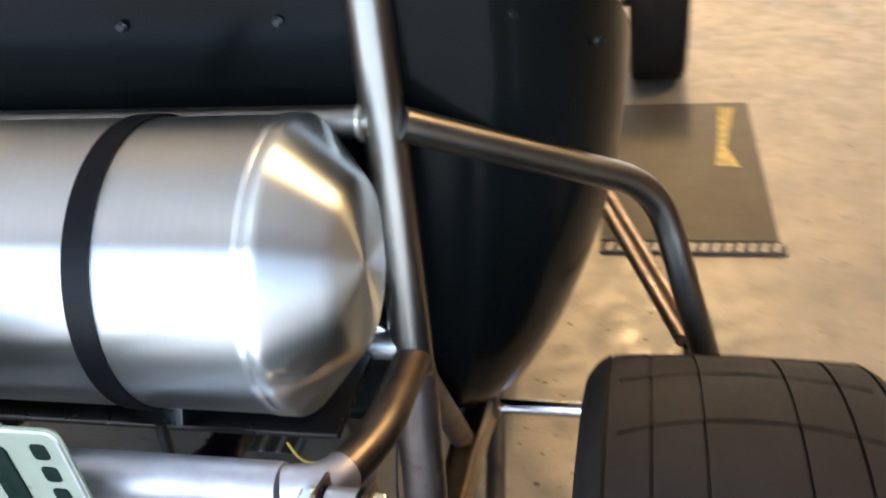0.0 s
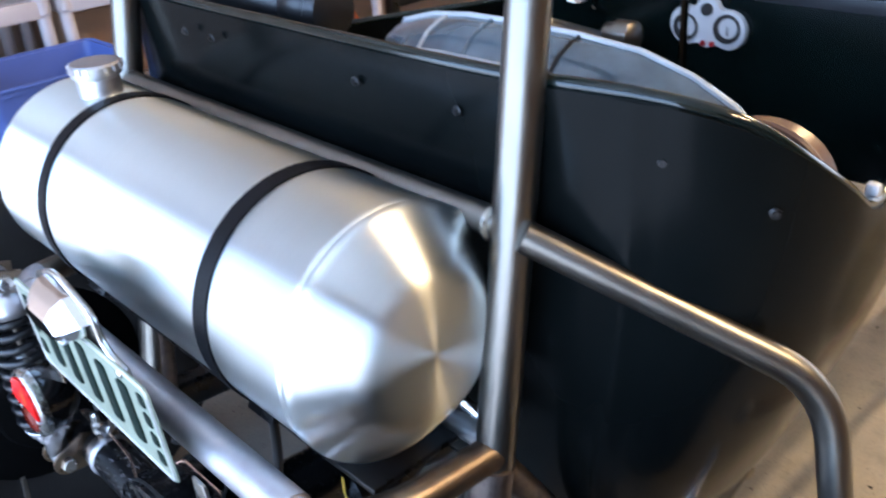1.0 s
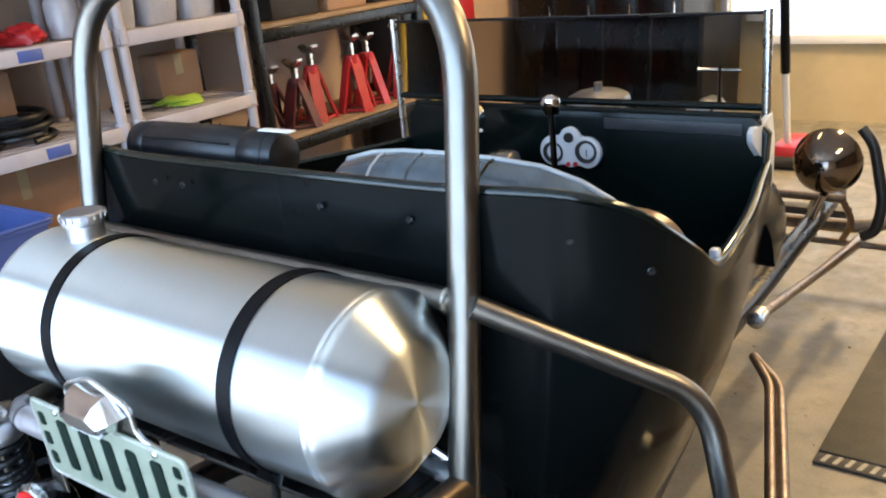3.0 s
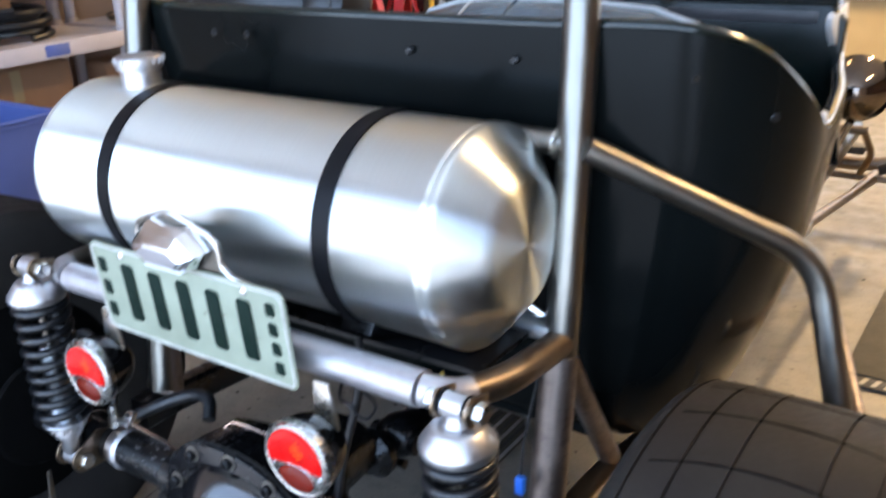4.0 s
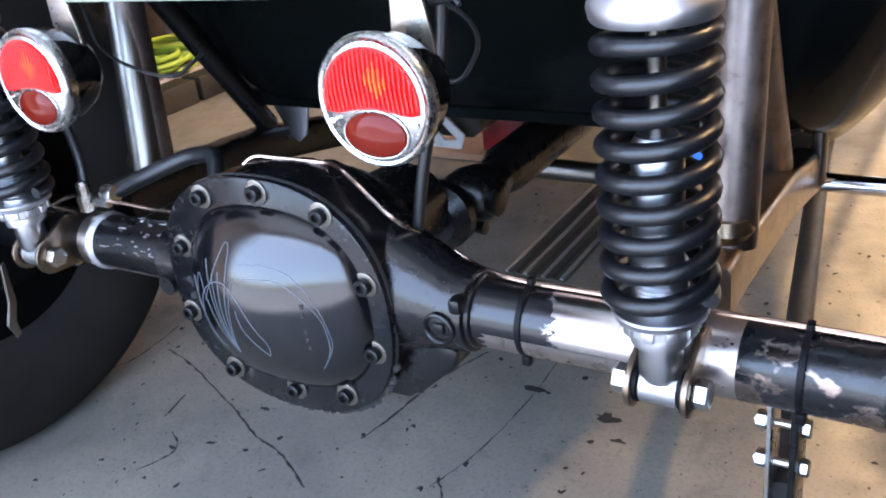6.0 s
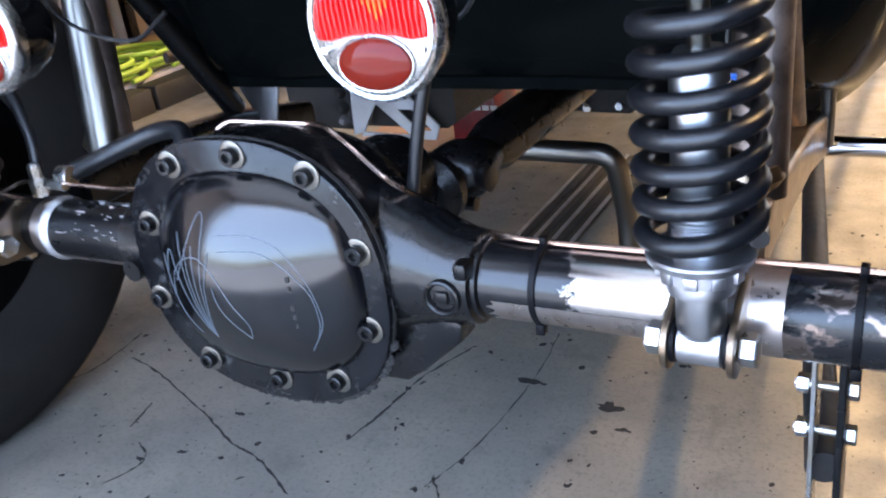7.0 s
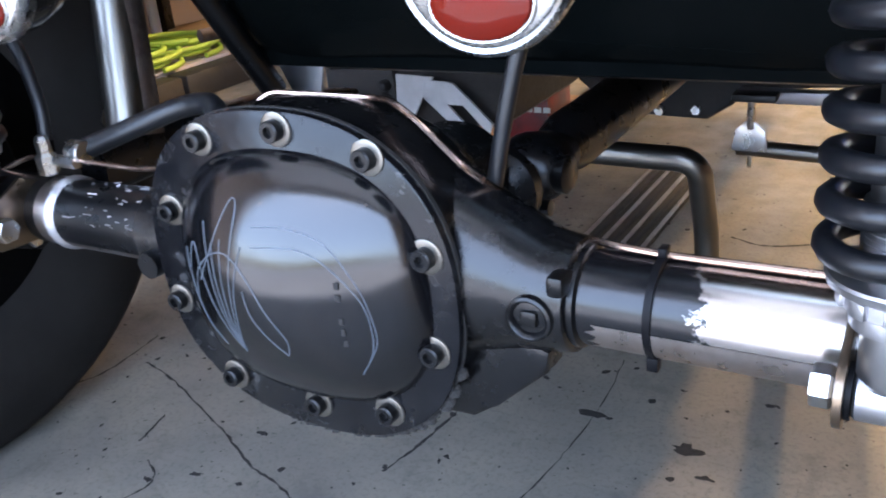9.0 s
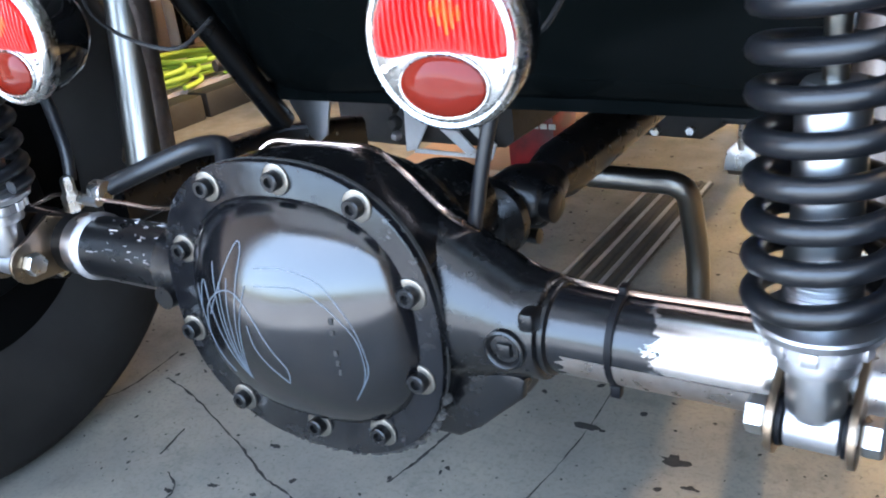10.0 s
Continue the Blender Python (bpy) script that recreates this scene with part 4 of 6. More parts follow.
def coilover(x):
    ty, tz, by, bz = -0.006, 0.720, -0.003, 0.371
    c = part("coilover", tube_bm([(x, ty, tz - 0.02), (x, by, bz + 0.03)], 0.0068, 14), STEEL, car, "coil-over damper with black spring")
    part("damper_body", lathe_bm([(bz + 0.010, 0.014), (bz + 0.016, 0.0172), (bz + 0.044, 0.0172), (bz + 0.046, 0.0212)] + [(bz + 0.080 + 0.0016 * k, 0.0216 if k % 2 else 0.0203) for k in range(22)] + [(bz + 0.116, 0.0188), (bz + 0.205, 0.0188), (bz + 0.212, 0.015)], (x, -0.005, 0), "z", 28), DAMPER, c, "bare metal damper body")
    part("foot_ring", lathe_bm([(bz + 0.044, 0.017), (bz + 0.046, 0.0232), (bz + 0.050, 0.0238), (bz + 0.055, 0.0232), (bz + 0.057, 0.021)], (x, -0.005, 0), "z", 32), ALU_CAST, c)
    lock = part("adjuster_ring", lathe_bm([(bz + 0.0575, 0.0210), (bz + 0.0580, 0.0280), (bz + 0.0665, 0.0280), (bz + 0.0670, 0.0210)], (x, -0.005, 0), "z", 32), PRIMER, c, "notched grey lock ring")
    for k in range(10):
        part("adjuster_lug", box_bm((-0.0048, 0.0265, bz + 0.0578), (0.0048, 0.0305, bz + 0.0668), 0.001), ALU_CAST, lock).matrix_local = Matrix.Translation((x, -0.005, 0)) @ Matrix.Rotation(2 * math.pi * k / 10, 4, "Z")
    part("spring_seat", lathe_bm([(bz + 0.0675, 0.021), (bz + 0.0685, 0.0325), (bz + 0.0705, 0.0360), (bz + 0.0750, 0.0372), (bz + 0.0765, 0.0360), (bz + 0.0770, 0.021)], (x, -0.005, 0), "z", 36), ALU_CAST, c, "aluminium spring collar")
    part("top_cap", lathe_bm([(tz - 0.056, 0.030), (tz - 0.056, 0.0415), (tz - 0.053, 0.0435), (tz - 0.047, 0.0448), (tz - 0.043, 0.0442), (tz - 0.026, 0.0315), (tz - 0.0225, 0.0275), (tz - 0.021, 0.018), (tz - 0.017, 0.0145), (tz - 0.008, 0.0135)], (x, ty, 0), "z", 36), ALU_CAST, c, "domed aluminium spring cap")
    # spring
    turns, r, wire = 9.4, 0.0375, 0.0071
    z0, z1 = bz + 0.086, tz - 0.062
    pts = []
    n = int(turns * 26)
    for k in range(n + 1):
        u = k / n
        w = u * turns
        squeeze = (min(1, w / 1.0), min(1, (turns - w) / 1.0))
        zz = z0 + (z1 - z0) * (0.04 * squeeze[0] + 0.92 * max(0, min(1, (w - 0.7) / (turns - 1.4))) + 0.04 * (1 - squeeze[1]) )
        a = 2 * math.pi * w
        pts.append((x + r * math.cos(a), -0.005 + r * math.sin(a), zz))
    part("spring", tube_bm(pts, wire, 10), SPRING, c, "black coil spring")
    # eyes, bolts and tabs at both ends
    for y, z, wide, tab in ((ty, tz, 0.0145, 0.0150), (by, bz, 0.0165, 0.0155)):
        part("eye", lathe_bm([(-wide, tab - 0.002), (-wide * 0.9, tab), (wide * 0.9, tab), (wide, tab - 0.002)], (x, y, z), "x", 24), ALU_CAST, c, "aluminium damper eye")
        for s in (-1, 1):
            part("bush_washer", lathe_bm([(-0.0016, tab + 0.001), (0.0016, tab + 0.001)], (x + s * (wide + 0.0022), y, z), "x", 20), STRAP, c)
            out = wide + 0.0105
            hexhead("bolt_head" if s < 0 else "bolt_nut", (x + s * out - (0.012 if s < 0 else 0), y, z), "x", 0.0125, 0.012, ZINC, c)
    for s in (-1, 1):
        a, up = x + s * 0.0230, x + s * 0.0210
        part("lower_tab", prism_bm([(by + 0.022 * math.cos(t), bz + 0.022 * math.sin(t)) for t in (radians(100 + 20 * k) for k in range(9))] + [(0.05, 0.345), (0.056, 0.40), (0.03, 0.412)], "x", a - 0.0025, a + 0.0025, 0.0008), HEAT, c, "gold plated tab")
        part("upper_tab", prism_bm([(ty + 0.019 * math.cos(t), tz + 0.019 * math.sin(t)) for t in (radians(110 + 20 * k) for k in range(8))] + [(0.02, 0.705), (0.022, 0.728)], "x", up - 0.0022, up + 0.0022, 0.0008), HEAT, c)
    return c


for x in (0.380, -0.414):
    coilover(x)
part("connector_wire", tube_bm(fillet([(0.364, 0.156, 0.52), (0.362, 0.165, 0.56), (0.366, 0.185, 0.62), (0.365, 0.22, 0.68)], 0.03), 0.002, 6), HOSE, car)
part("blue_connector", box_bm((0.3585, 0.148, 0.497), (0.3715, 0.158, 0.523), 0.002), BLUEPLUG, car, "blue plastic wire connector")

# ---- rear axle ----
AY, AZ = 0.056, 0.371
axle = part("rear_axle", lathe_bm([(0.165, 0.0335), (0.60, 0.0335)], (0, AY, AZ), "x", 32), AXLE, car, "black axle tube worn to bare steel")
part("axle_tube_left", lathe_bm([(-0.62, 0.0335), (-0.20, 0.0335)], (0, AY, AZ), "x", 32), BLACK, axle, "scratched black axle tube")
bm = bmesh.new()
for k in range(70):
    a = random.uniform(0.2, 2.6)
    x = -0.23 - 0.12 * random.random()
    rr = 0.0337
    p = Vector((x, AY - rr * math.cos(a), AZ + rr * math.sin(a)))
    tube_bm([p, p + Vector((random.uniform(-0.010, 0.010), random.uniform(-0.003, 0.003), random.uniform(-0.001, 0.001)))], random.choice((0.0004, 0.0006, 0.0008)), 4, bm)
tagged(part("paint_chips", bm, PRIMER, axle), kind="stuff")
strip = []
for k in range(15):
    a = radians(200 + 95 * k / 14)
    strip.append([Vector((x, AY + 0.0338 * math.cos(a) * 1.0, AZ + 0.0338 * math.sin(a))) for x in (-0.345 + 0.004 * math.sin(k * 2.1), -0.30, -0.262, -0.232 - 0.006 * abs(math.sin(k * 1.7)))])
part("bare_underside", loft_bm(strip[2:11], caps=False, closed=False), BARE, axle, "scraped bare steel under the axle")
strip = []
for k in range(13):
    a = radians(186 + 68 * k / 12)
    strip.append([Vector((x, AY + 0.0338 * math.cos(a), AZ + 0.0338 * math.sin(a))) for x in (0.20 + 0.005 * math.sin(k * 2.3), 0.25, 0.31, 0.36, 0.40)])
part("bare_underside", loft_bm(strip, caps=False, closed=False), BARE, axle, "scraped bare steel under the axle")
part("bare_end", lathe_bm([(-0.372, 0.0342), (-0.352, 0.0342)], (0, AY, AZ), "x", 32), BARE, axle)
part("weld_ring", lathe_bm([(-0.356, 0.034), (-0.352, 0.037), (-0.346, 0.0365), (-0.343, 0.034)], (0, AY, AZ), "x", 28), PRIMER, axle)
part("bare_end", lathe_bm([(0.400, 0.0342), (0.430, 0.0342)], (0, AY, AZ), "x", 32), BARE, axle)
part("worn_sleeve", lathe_bm([(0.430, 0.0335), (0.431, 0.0341), (0.530, 0.0341), (0.532, 0.0352), (0.537, 0.0358), (0.542, 0.0352), (0.544, 0.0341), (0.60, 0.0341)], (0, AY, AZ), "x", 36), PATCHY, axle, "axle end with flaked black paint over brown steel")
part("tube_collar", lathe_bm([(0.183, 0.0335), (0.184, 0.0365), (0.188, 0.0365), (0.190, 0.0335)], (0, AY, AZ), "x", 32), BLACK, axle)


def ell(x, ry, rz, yc, zc, n=36, e=2.0):
    out = []
    for k in range(n):
        a = 2 * math.pi * k / n
        ca, sa = math.cos(a), math.sin(a)
        out.append(Vector((x, yc + ry * math.copysign(abs(ca) ** (2 / e), ca), zc + rz * math.copysign(abs(sa) ** (2 / e), sa))))
    return out


part("axle_housing_right", loft_bm([ell(*s) for s in ((-0.02, 0.075, 0.118, 0.095, 0.372), (0.03, 0.07, 0.096, 0.085, 0.372), (0.06, 0.064, 0.086, 0.075, 0.373), (0.09, 0.057, 0.074, 0.068, 0.374), (0.12, 0.050, 0.060, 0.062, 0.374), (0.145, 0.044, 0.050, 0.058, 0.373), (0.160, 0.0415, 0.045, 0.056, 0.371), (0.182, 0.0405, 0.041, 0.056, 0.371), (0.184, 0.037, 0.037, 0.056, 0.371))]), CASTING, axle, "black cast axle housing")
part("axle_housing_left", loft_bm([ell(*s) for s in ((-0.05, 0.075, 0.118, 0.095, 0.372), (-0.12, 0.07, 0.110, 0.092, 0.372), (-0.155, 0.055, 0.075, 0.075, 0.372), (-0.18, 0.045, 0.050, 0.060, 0.371), (-0.205, 0.040, 0.041, 0.056, 0.371), (-0.225, 0.040, 0.040, 0.056, 0.371), (-0.227, 0.035, 0.035, 0.056, 0.371))]), CASTING, axle)


def super_ring(cx, cz, a, b, y, e=2.35, n=64):
    out = []
    for k in range(n):
        t = 2 * math.pi * k / n
        c, s = math.cos(t), math.sin(t)
        out.append(Vector((cx + a * math.copysign(abs(c) ** (2 / e), c), y, cz + b * math.copysign(abs(s) ** (2 / e), s))))
    return out


FX, FZ, FA, FB = -0.0365, 0.370, 0.1465, 0.135
part("carrier", loft_bm([super_ring(FX, FZ, FA * s, FB * s, y) for y, s in ((0.0165, 0.985), (0.05, 0.98), (0.09, 0.93), (0.13, 0.78), (0.17, 0.52), (0.20, 0.42), (0.27, 0.38), (0.275, 0.30))]), CASTING, axle, "black cast differential carrier")
part("gasket", loft_bm([super_ring(FX, FZ, FA * s, FB * s, y) for y, s in ((0.0175, 1.0), (0.0125, 1.006))]), CRACK, axle)
part("differential_cover", loft_bm([super_ring(FX, FZ, FA * s, FB * s, y) for y, s in ((0.0122, 1.0), (0.0055, 1.0), (0.0045, 0.99))]), FLANGE, axle, "satin black differential cover")
DX, DZ, DA, DB, DH = -0.0270, 0.3735, 0.1185, 0.1045, 0.054


def dome_y(x, z):
    """A pressed dome: a nearly flat face, shoulders that roll over, and a fillet into the flange."""
    u, v = abs((x - DX) / DA), abs((z - DZ) / DB)
    s = min(1.0, (u ** 2.5 + v ** 2.5) ** (1 / 2.5))
    top = (1 - (s / 0.985) ** 1.85) ** 0.70 if s < 0.985 else 0.0
    return 0.0046 - DH * top


rings = []
for k in range(27):
    s = max(math.sin((1 - k / 26) * math.pi / 2) ** 0.8, 0.02) if k < 26 else 0.02
    rings.append([Vector((p.x, dome_y(p.x, p.z), p.z)) for p in super_ring(DX, DZ, DA * s, DB * s, 0, 2.5, 80)])
part("cover_dome", loft_bm(rings), COVER, axle, "bulged satin black cover")
for bx, bz in ((-0.105, 0.479), (-0.026, 0.492), (0.051, 0.477), (0.090, 0.409), (0.088, 0.333), (0.041, 0.271), (-0.030, 0.261), (-0.118, 0.268), (-0.165, 0.333), (-0.152, 0.416)):
    part("cover_washer", lathe_bm([(0.0045, 0.0132), (0.0028, 0.0132), (0.0024, 0.0122), (0.0024, 0.0075)], (bx, 0, bz), "y", 20), STEEL, axle)
    part("cover_bolt", lathe_bm([(0.003, 0.0082), (-0.005, 0.0082), (-0.006, 0.0072), (-0.006, 0.0042), (-0.002, 0.0042), (-0.002, 0)], (bx, 0, bz), "y", 18), BLACK, axle, "black socket bolt")
plug = part("fill_plug", lathe_bm([(0.030, 0.019), (0.012, 0.0165), (0.011, 0.0145), (0.0125, 0.0125), (0.0155, 0.0115), (0.0155, 0.0)], (0.160, 0.0, 0.369), "y", 24), BLACK, axle, "black filler plug")
part("plug_square", box_bm((0.154, 0.0115, 0.363), (0.166, 0.017, 0.375), 0.002), BLACK, plug)
part("casting_web", prism_bm([(0.045, 0.262), (0.10, 0.264), (0.122, 0.280), (0.163, 0.316), (0.166, 0.334), (0.12, 0.35), (0.06, 0.34)], "y", 0.030, 0.062, 0.004), CASTING, axle)
part("casting_boss", box_bm((0.172, 0.014, 0.386), (0.185, 0.036, 0.402), 0.004), BLACK, axle)
part("casting_boss", lathe_bm([(0.0, 0.0), (0.0, 0.012), (0.03, 0.014)], (-0.205, 0.008, 0.355), "y", 14), BLACK, axle)
# gasket sealer squeezed out below
bm = bmesh.new()
for k in range(60):
    t = radians(190 + 150 * k / 59)
    p = super_ring(FX, FZ, FA * 1.010, FB * 1.014, 0.010, n=360)[int(math.degrees(t)) % 360]
    bmesh.ops.create_icosphere(bm, subdivisions=1, radius=random.uniform(0.0022, 0.0060), matrix=Matrix.Translation(p + Vector((0, 0.003, random.uniform(-0.002, 0.001)))))
tagged(part("gasket_sealer", bm, CRACK, axle), kind="stuff")
# pinstripes painted over the dome: quadratic curves in (x, z) round the middle of the dome
def pinstripe(*xz):
    pts = []
    for p in spline([Vector((x, 0, z)) for x, z in xz], 6):
        pts.append((DX + p.x, dome_y(DX + p.x, DZ + p.z) - 0.0001, DZ + p.z))
    part("pinstripe", tube_bm(pts, 0.00055, 5), PIN, axle, "fine pale blue pinstripe")


pinstripe((-0.002, 0.058), (0.027, 0.060), (0.057, 0.051), (0.078, 0.023), (0.086, -0.007), (0.085, -0.028), (0.071, -0.052))
pinstripe((-0.001, 0.045), (0.037, 0.047), (0.061, 0.035), (0.080, 0.010), (0.0845, -0.016), (0.081, -0.035), (0.071, -0.052))
pinstripe((-0.063, 0.008), (-0.045, 0.035), (-0.036, 0.055), (-0.026, 0.074), (-0.020, 0.068), (-0.021, 0.046), (-0.024, 0.010), (-0.026, -0.042))
pinstripe((-0.080, 0.012), (-0.072, 0.034), (-0.066, 0.034), (-0.060, 0.018), (-0.049, -0.008), (-0.027, -0.042))
pinstripe((-0.054, 0.055), (-0.049, 0.034), (-0.041, -0.004), (-0.026, -0.041))
pinstripe((-0.043, 0.042), (-0.039, 0.010), (-0.033, -0.016), (-0.0255, -0.042))
pinstripe((-0.033, 0.046), (-0.032, 0.012), (-0.029, -0.016), (-0.025, -0.043))
pinstripe((-0.011, 0.044), (-0.019, 0.012), (-0.022, -0.014), (-0.026, -0.045))
pinstripe((-0.076, -0.012), (-0.066, 0.014), (-0.044, 0.033), (-0.024, 0.036), (-0.005, 0.021), (0.010, -0.003), (0.022, -0.023), (0.019, -0.038))
pinstripe((0.019, -0.038), (0.004, -0.022), (-0.006, -0.006), (-0.010, 0.012))
pinstripe((-0.084, 0.028), (-0.080, 0.000), (-0.068, -0.028), (-0.050, -0.046))
for k in range(6):
    z = DZ + 0.02 - 0.009 * k
    if k != 2:
        part("stamp_bar", box_bm((DX + 0.064, dome_y(DX + 0.066, z) - 0.0006, z), (DX + 0.068, dome_y(DX + 0.066, z) + 0.004, z + 0.005)), CRACK, axle)
# brake lines, hose and clips
part("brake_line", tube_bm(fillet([(-0.117, 0.07, 0.478), (-0.096, 0.079, 0.497), (0.010, 0.080, 0.4965), (0.036, 0.062, 0.5000), (0.064, 0.050, 0.4905), (0.100, 0.050, 0.4575), (0.125, 0.098, 0.410), (0.15, 0.100, 0.396), (0.178, 0.075, 0.405), (0.205, 0.062, 0.4085), (0.238, 0.06, 0.4075), (0.44, 0.06, 0.409), (0.58, 0.06, 0.408)], 0.012, 5), 0.0026, 8), COPPER, axle, "bent metal brake line")
part("brake_line", tube_bm(fillet([(-0.17, 0.03, 0.442), (-0.25, 0.055, 0.425), (-0.34, 0.06, 0.425), (-0.42, 0.07, 0.42), (-0.47, 0.06, 0.40)], 0.02, 5), 0.0026, 8), COPPER, axle, "copper brake line")
part("brake_tee", lathe_bm([(-0.02, 0.006), (-0.018, 0.010), (0.0, 0.010), (0.003, 0.007), (0.016, 0.007), (0.02, 0.005)], (-0.375, 0.055, 0.428), "z", 6), ZINC, axle, "zinc brake fitting", smooth=False)
part("brake_tee", lathe_bm([(-0.015, 0.006), (0.015, 0.006)], (-0.345, 0.055, 0.424), "x", 6), ZINC, axle, smooth=False)
part("brake_hose", tube_bm(fillet([(-0.345, 0.06, 0.428), (-0.315, 0.115, 0.442), (-0.265, 0.145, 0.460), (-0.220, 0.14, 0.466), (-0.20, 0.115, 0.445)], 0.05, 8), 0.0108, 14), HOSE, axle, "black rubber brake hose")
part("hose_clamp", lathe_bm([(-0.009, 0.0105), (-0.008, 0.0118), (0.008, 0.0118), (0.009, 0.0105)], (-0.338, 0.066, 0.431), "x", 12), ZINC, axle)
part("brake_hose_left", tube_bm(fillet([(-0.381, 0.064, 0.44), (-0.383, 0.07, 0.47), (-0.415, 0.085, 0.53), (-0.46, 0.09, 0.555), (-0.51, 0.09, 0.53)], 0.05, 8), 0.0065, 10), HOSE, axle)
part("vent_hose", tube_bm(fillet([(0.104, 0.08, 0.43), (0.118, 0.085, 0.50), (0.15, 0.10, 0.62), (0.155, 0.10, 0.70)], 0.05, 6), 0.0062, 12), HOSE, axle, "black breather hose")
for x in (0.238, 0.478):
    part("cable_tie", lathe_bm([(x - 0.0025, 0.0335), (x - 0.0025, 0.0362), (x + 0.0025, 0.0362), (x + 0.0025, 0.0335)], (0, AY + 0.0008, AZ + 0.001), "x", 28), STRAP, axle, "black cable tie")
    part("tie_head", box_bm((x - 0.004, AY - 0.022, AZ - 0.038), (x + 0.004, AY - 0.014, AZ - 0.028), 0.001), STRAP, axle)
    part("tie_head", box_bm((x - 0.003, AY - 0.002, AZ + 0.035), (x + 0.003, AY + 0.008, AZ + 0.043), 0.001), STRAP, axle)
# link plates under the right and left tubes
lx = CX + 0.481
link = part("link_plate", prism_bm([(0.075, 0.345), (0.115, 0.345), (0.115, 0.16), (0.075, 0.16)], "x", lx - 0.016, lx - 0.012, 0.001), ZINC, car, "steel link plate")
part("link_plate_outer", prism_bm([(0.072, 0.335), (0.12, 0.335), (0.12, 0.14), (0.072, 0.14)], "x", lx + 0.004, lx + 0.010, 0.001), BLACK, link)
for z in (0.286, 0.243):
    part("link_bolt", tube_bm([(lx - 0.03, 0.095, z), (lx + 0.018, 0.095, z)], 0.004, 10), ZINC, link)
    hexhead("bolt_nut", (lx - 0.028, 0.095, z), "x", 0.0085, 0.009, ZINC, link)
    hexhead("bolt_head", (lx + 0.010, 0.095, z), "x", 0.0085, 0.008, ZINC, link)
tab_left = part("link_tab", prism_bm([(0.03, 0.345), (0.10, 0.345), (0.098, 0.325), (0.07, 0.312), (0.04, 0.325)], "x", -0.452, -0.447, 0.001), BLACK, axle, "black bracket tab")
for y, z in ((0.062, 0.327), (0.085, 0.334)):
    hexhead("bolt_head", (-0.447, y, z), "x", 0.0085, 0.008, ZINC, tab_left)
# left brake parts
part("parking_lever", prism_bm([(-0.080, 0.40), (-0.074, 0.40), (-0.076, 0.350), (-0.086, 0.328), (-0.083, 0.312), (-0.090, 0.308), (-0.096, 0.328), (-0.084, 0.352)], "x", -0.372, -0.368, 0.001), STEEL, axle)
part("backing_plate", lathe_bm([(-0.60, 0.10), (-0.595, 0.105), (-0.588, 0.10), (-0.58, 0.05)], (0, AY, AZ), "x", 40), WHEELBLACK, axle, "black drum backing plate")
# drive shaft
ds = part("drive_shaft", lathe_bm([(0.40, 0.026), (0.43, 0.030), (0.46, 0.036), (1.35, 0.036)], (0.0, 0.0, 0.345), "y", 28), BLACK, car, "black drive shaft")
part("pinion_yoke", lathe_bm([(0.27, 0.03), (0.285, 0.045), (0.30, 0.045), (0.31, 0.03), (0.33, 0.025)], (-0.005, 0.0, 0.345), "y", 20), BLACK, ds)
part("joint_body", lathe_bm([(0.325, 0.022), (0.335, 0.038), (0.35, 0.046), (0.375, 0.046), (0.395, 0.038), (0.42, 0.032)], (0.0, 0.0, 0.345), "y", 24, squash=(1.0, 0.8)), BLACK, ds, "black universal joint")
for s in (-1, 1):
    part("yoke_ear", lathe_bm([(-0.010, 0.012), (-0.008, 0.020), (0.006, 0.021), (0.010, 0.015), (0.010, 0.0)], (s * 0.040, 0.352, 0.345), "x", 20), BLACK, ds)
part("yoke_strap_bolt", lathe_bm([(-0.010, 0.008), (0.008, 0.009), (0.010, 0.0)], (0.030, 0.322, 0.318), "x", 12), BLACK, ds)

# gearbox mount and exhaust seen far under the car
gb = part("gearbox_mount", prism_bm([(-0.531, 0.300), (-0.450, 0.297), (-0.466, 0.272), (-0.477, 0.259), (-0.513, 0.197), (-0.539, 0.190)], "y", 0.90, 0.905, 0.001), PALEPLATE, car, "bare aluminium bracket with cut-outs")
for quad in (((-0.466, 0.290), (-0.425, 0.290), (-0.425, 0.248), (-0.477, 0.259)), ((-0.478, 0.262), (-0.425, 0.249), (-0.378, 0.201), (-0.397, 0.192)), ((-0.425, 0.290), (-0.410, 0.288), (-0.384, 0.264), (-0.393, 0.248), (-0.425, 0.248)), ((-0.393, 0.249), (-0.384, 0.265), (-0.334, 0.216), (-0.349, 0.204)), ((-0.382, 0.2035), (-0.347, 0.206), (-0.334, 0.217), (-0.346, 0.187), (-0.394, 0.188)), ((-0.514, 0.1985), (-0.395, 0.1945), (-0.392, 0.188), (-0.520, 0.190))):
    part("mount_bar", prism_bm(quad, "y", 0.8985, 0.9035), PALEPLATE, gb)
case = part("gearbox_case", prism_bm([(-0.70, 0.30), (-0.55, 0.31), (-0.541, 0.215), (-0.556, 0.195), (-0.70, 0.20)], "y", 0.915, 0.99, 0.008), DARK, car, "grimy dark gear case")
for z, r in ((0.275, 0.012), (0.245, 0.015), (0.218, 0.010)):
    part("case_boss", lathe_bm([(-0.016, 0.0), (-0.014, r * 0.6), (-0.006, r), (0.004, r)], (-0.565, 0.913, z), "y", 12), PRIMER if r < 0.012 else DARK, case)
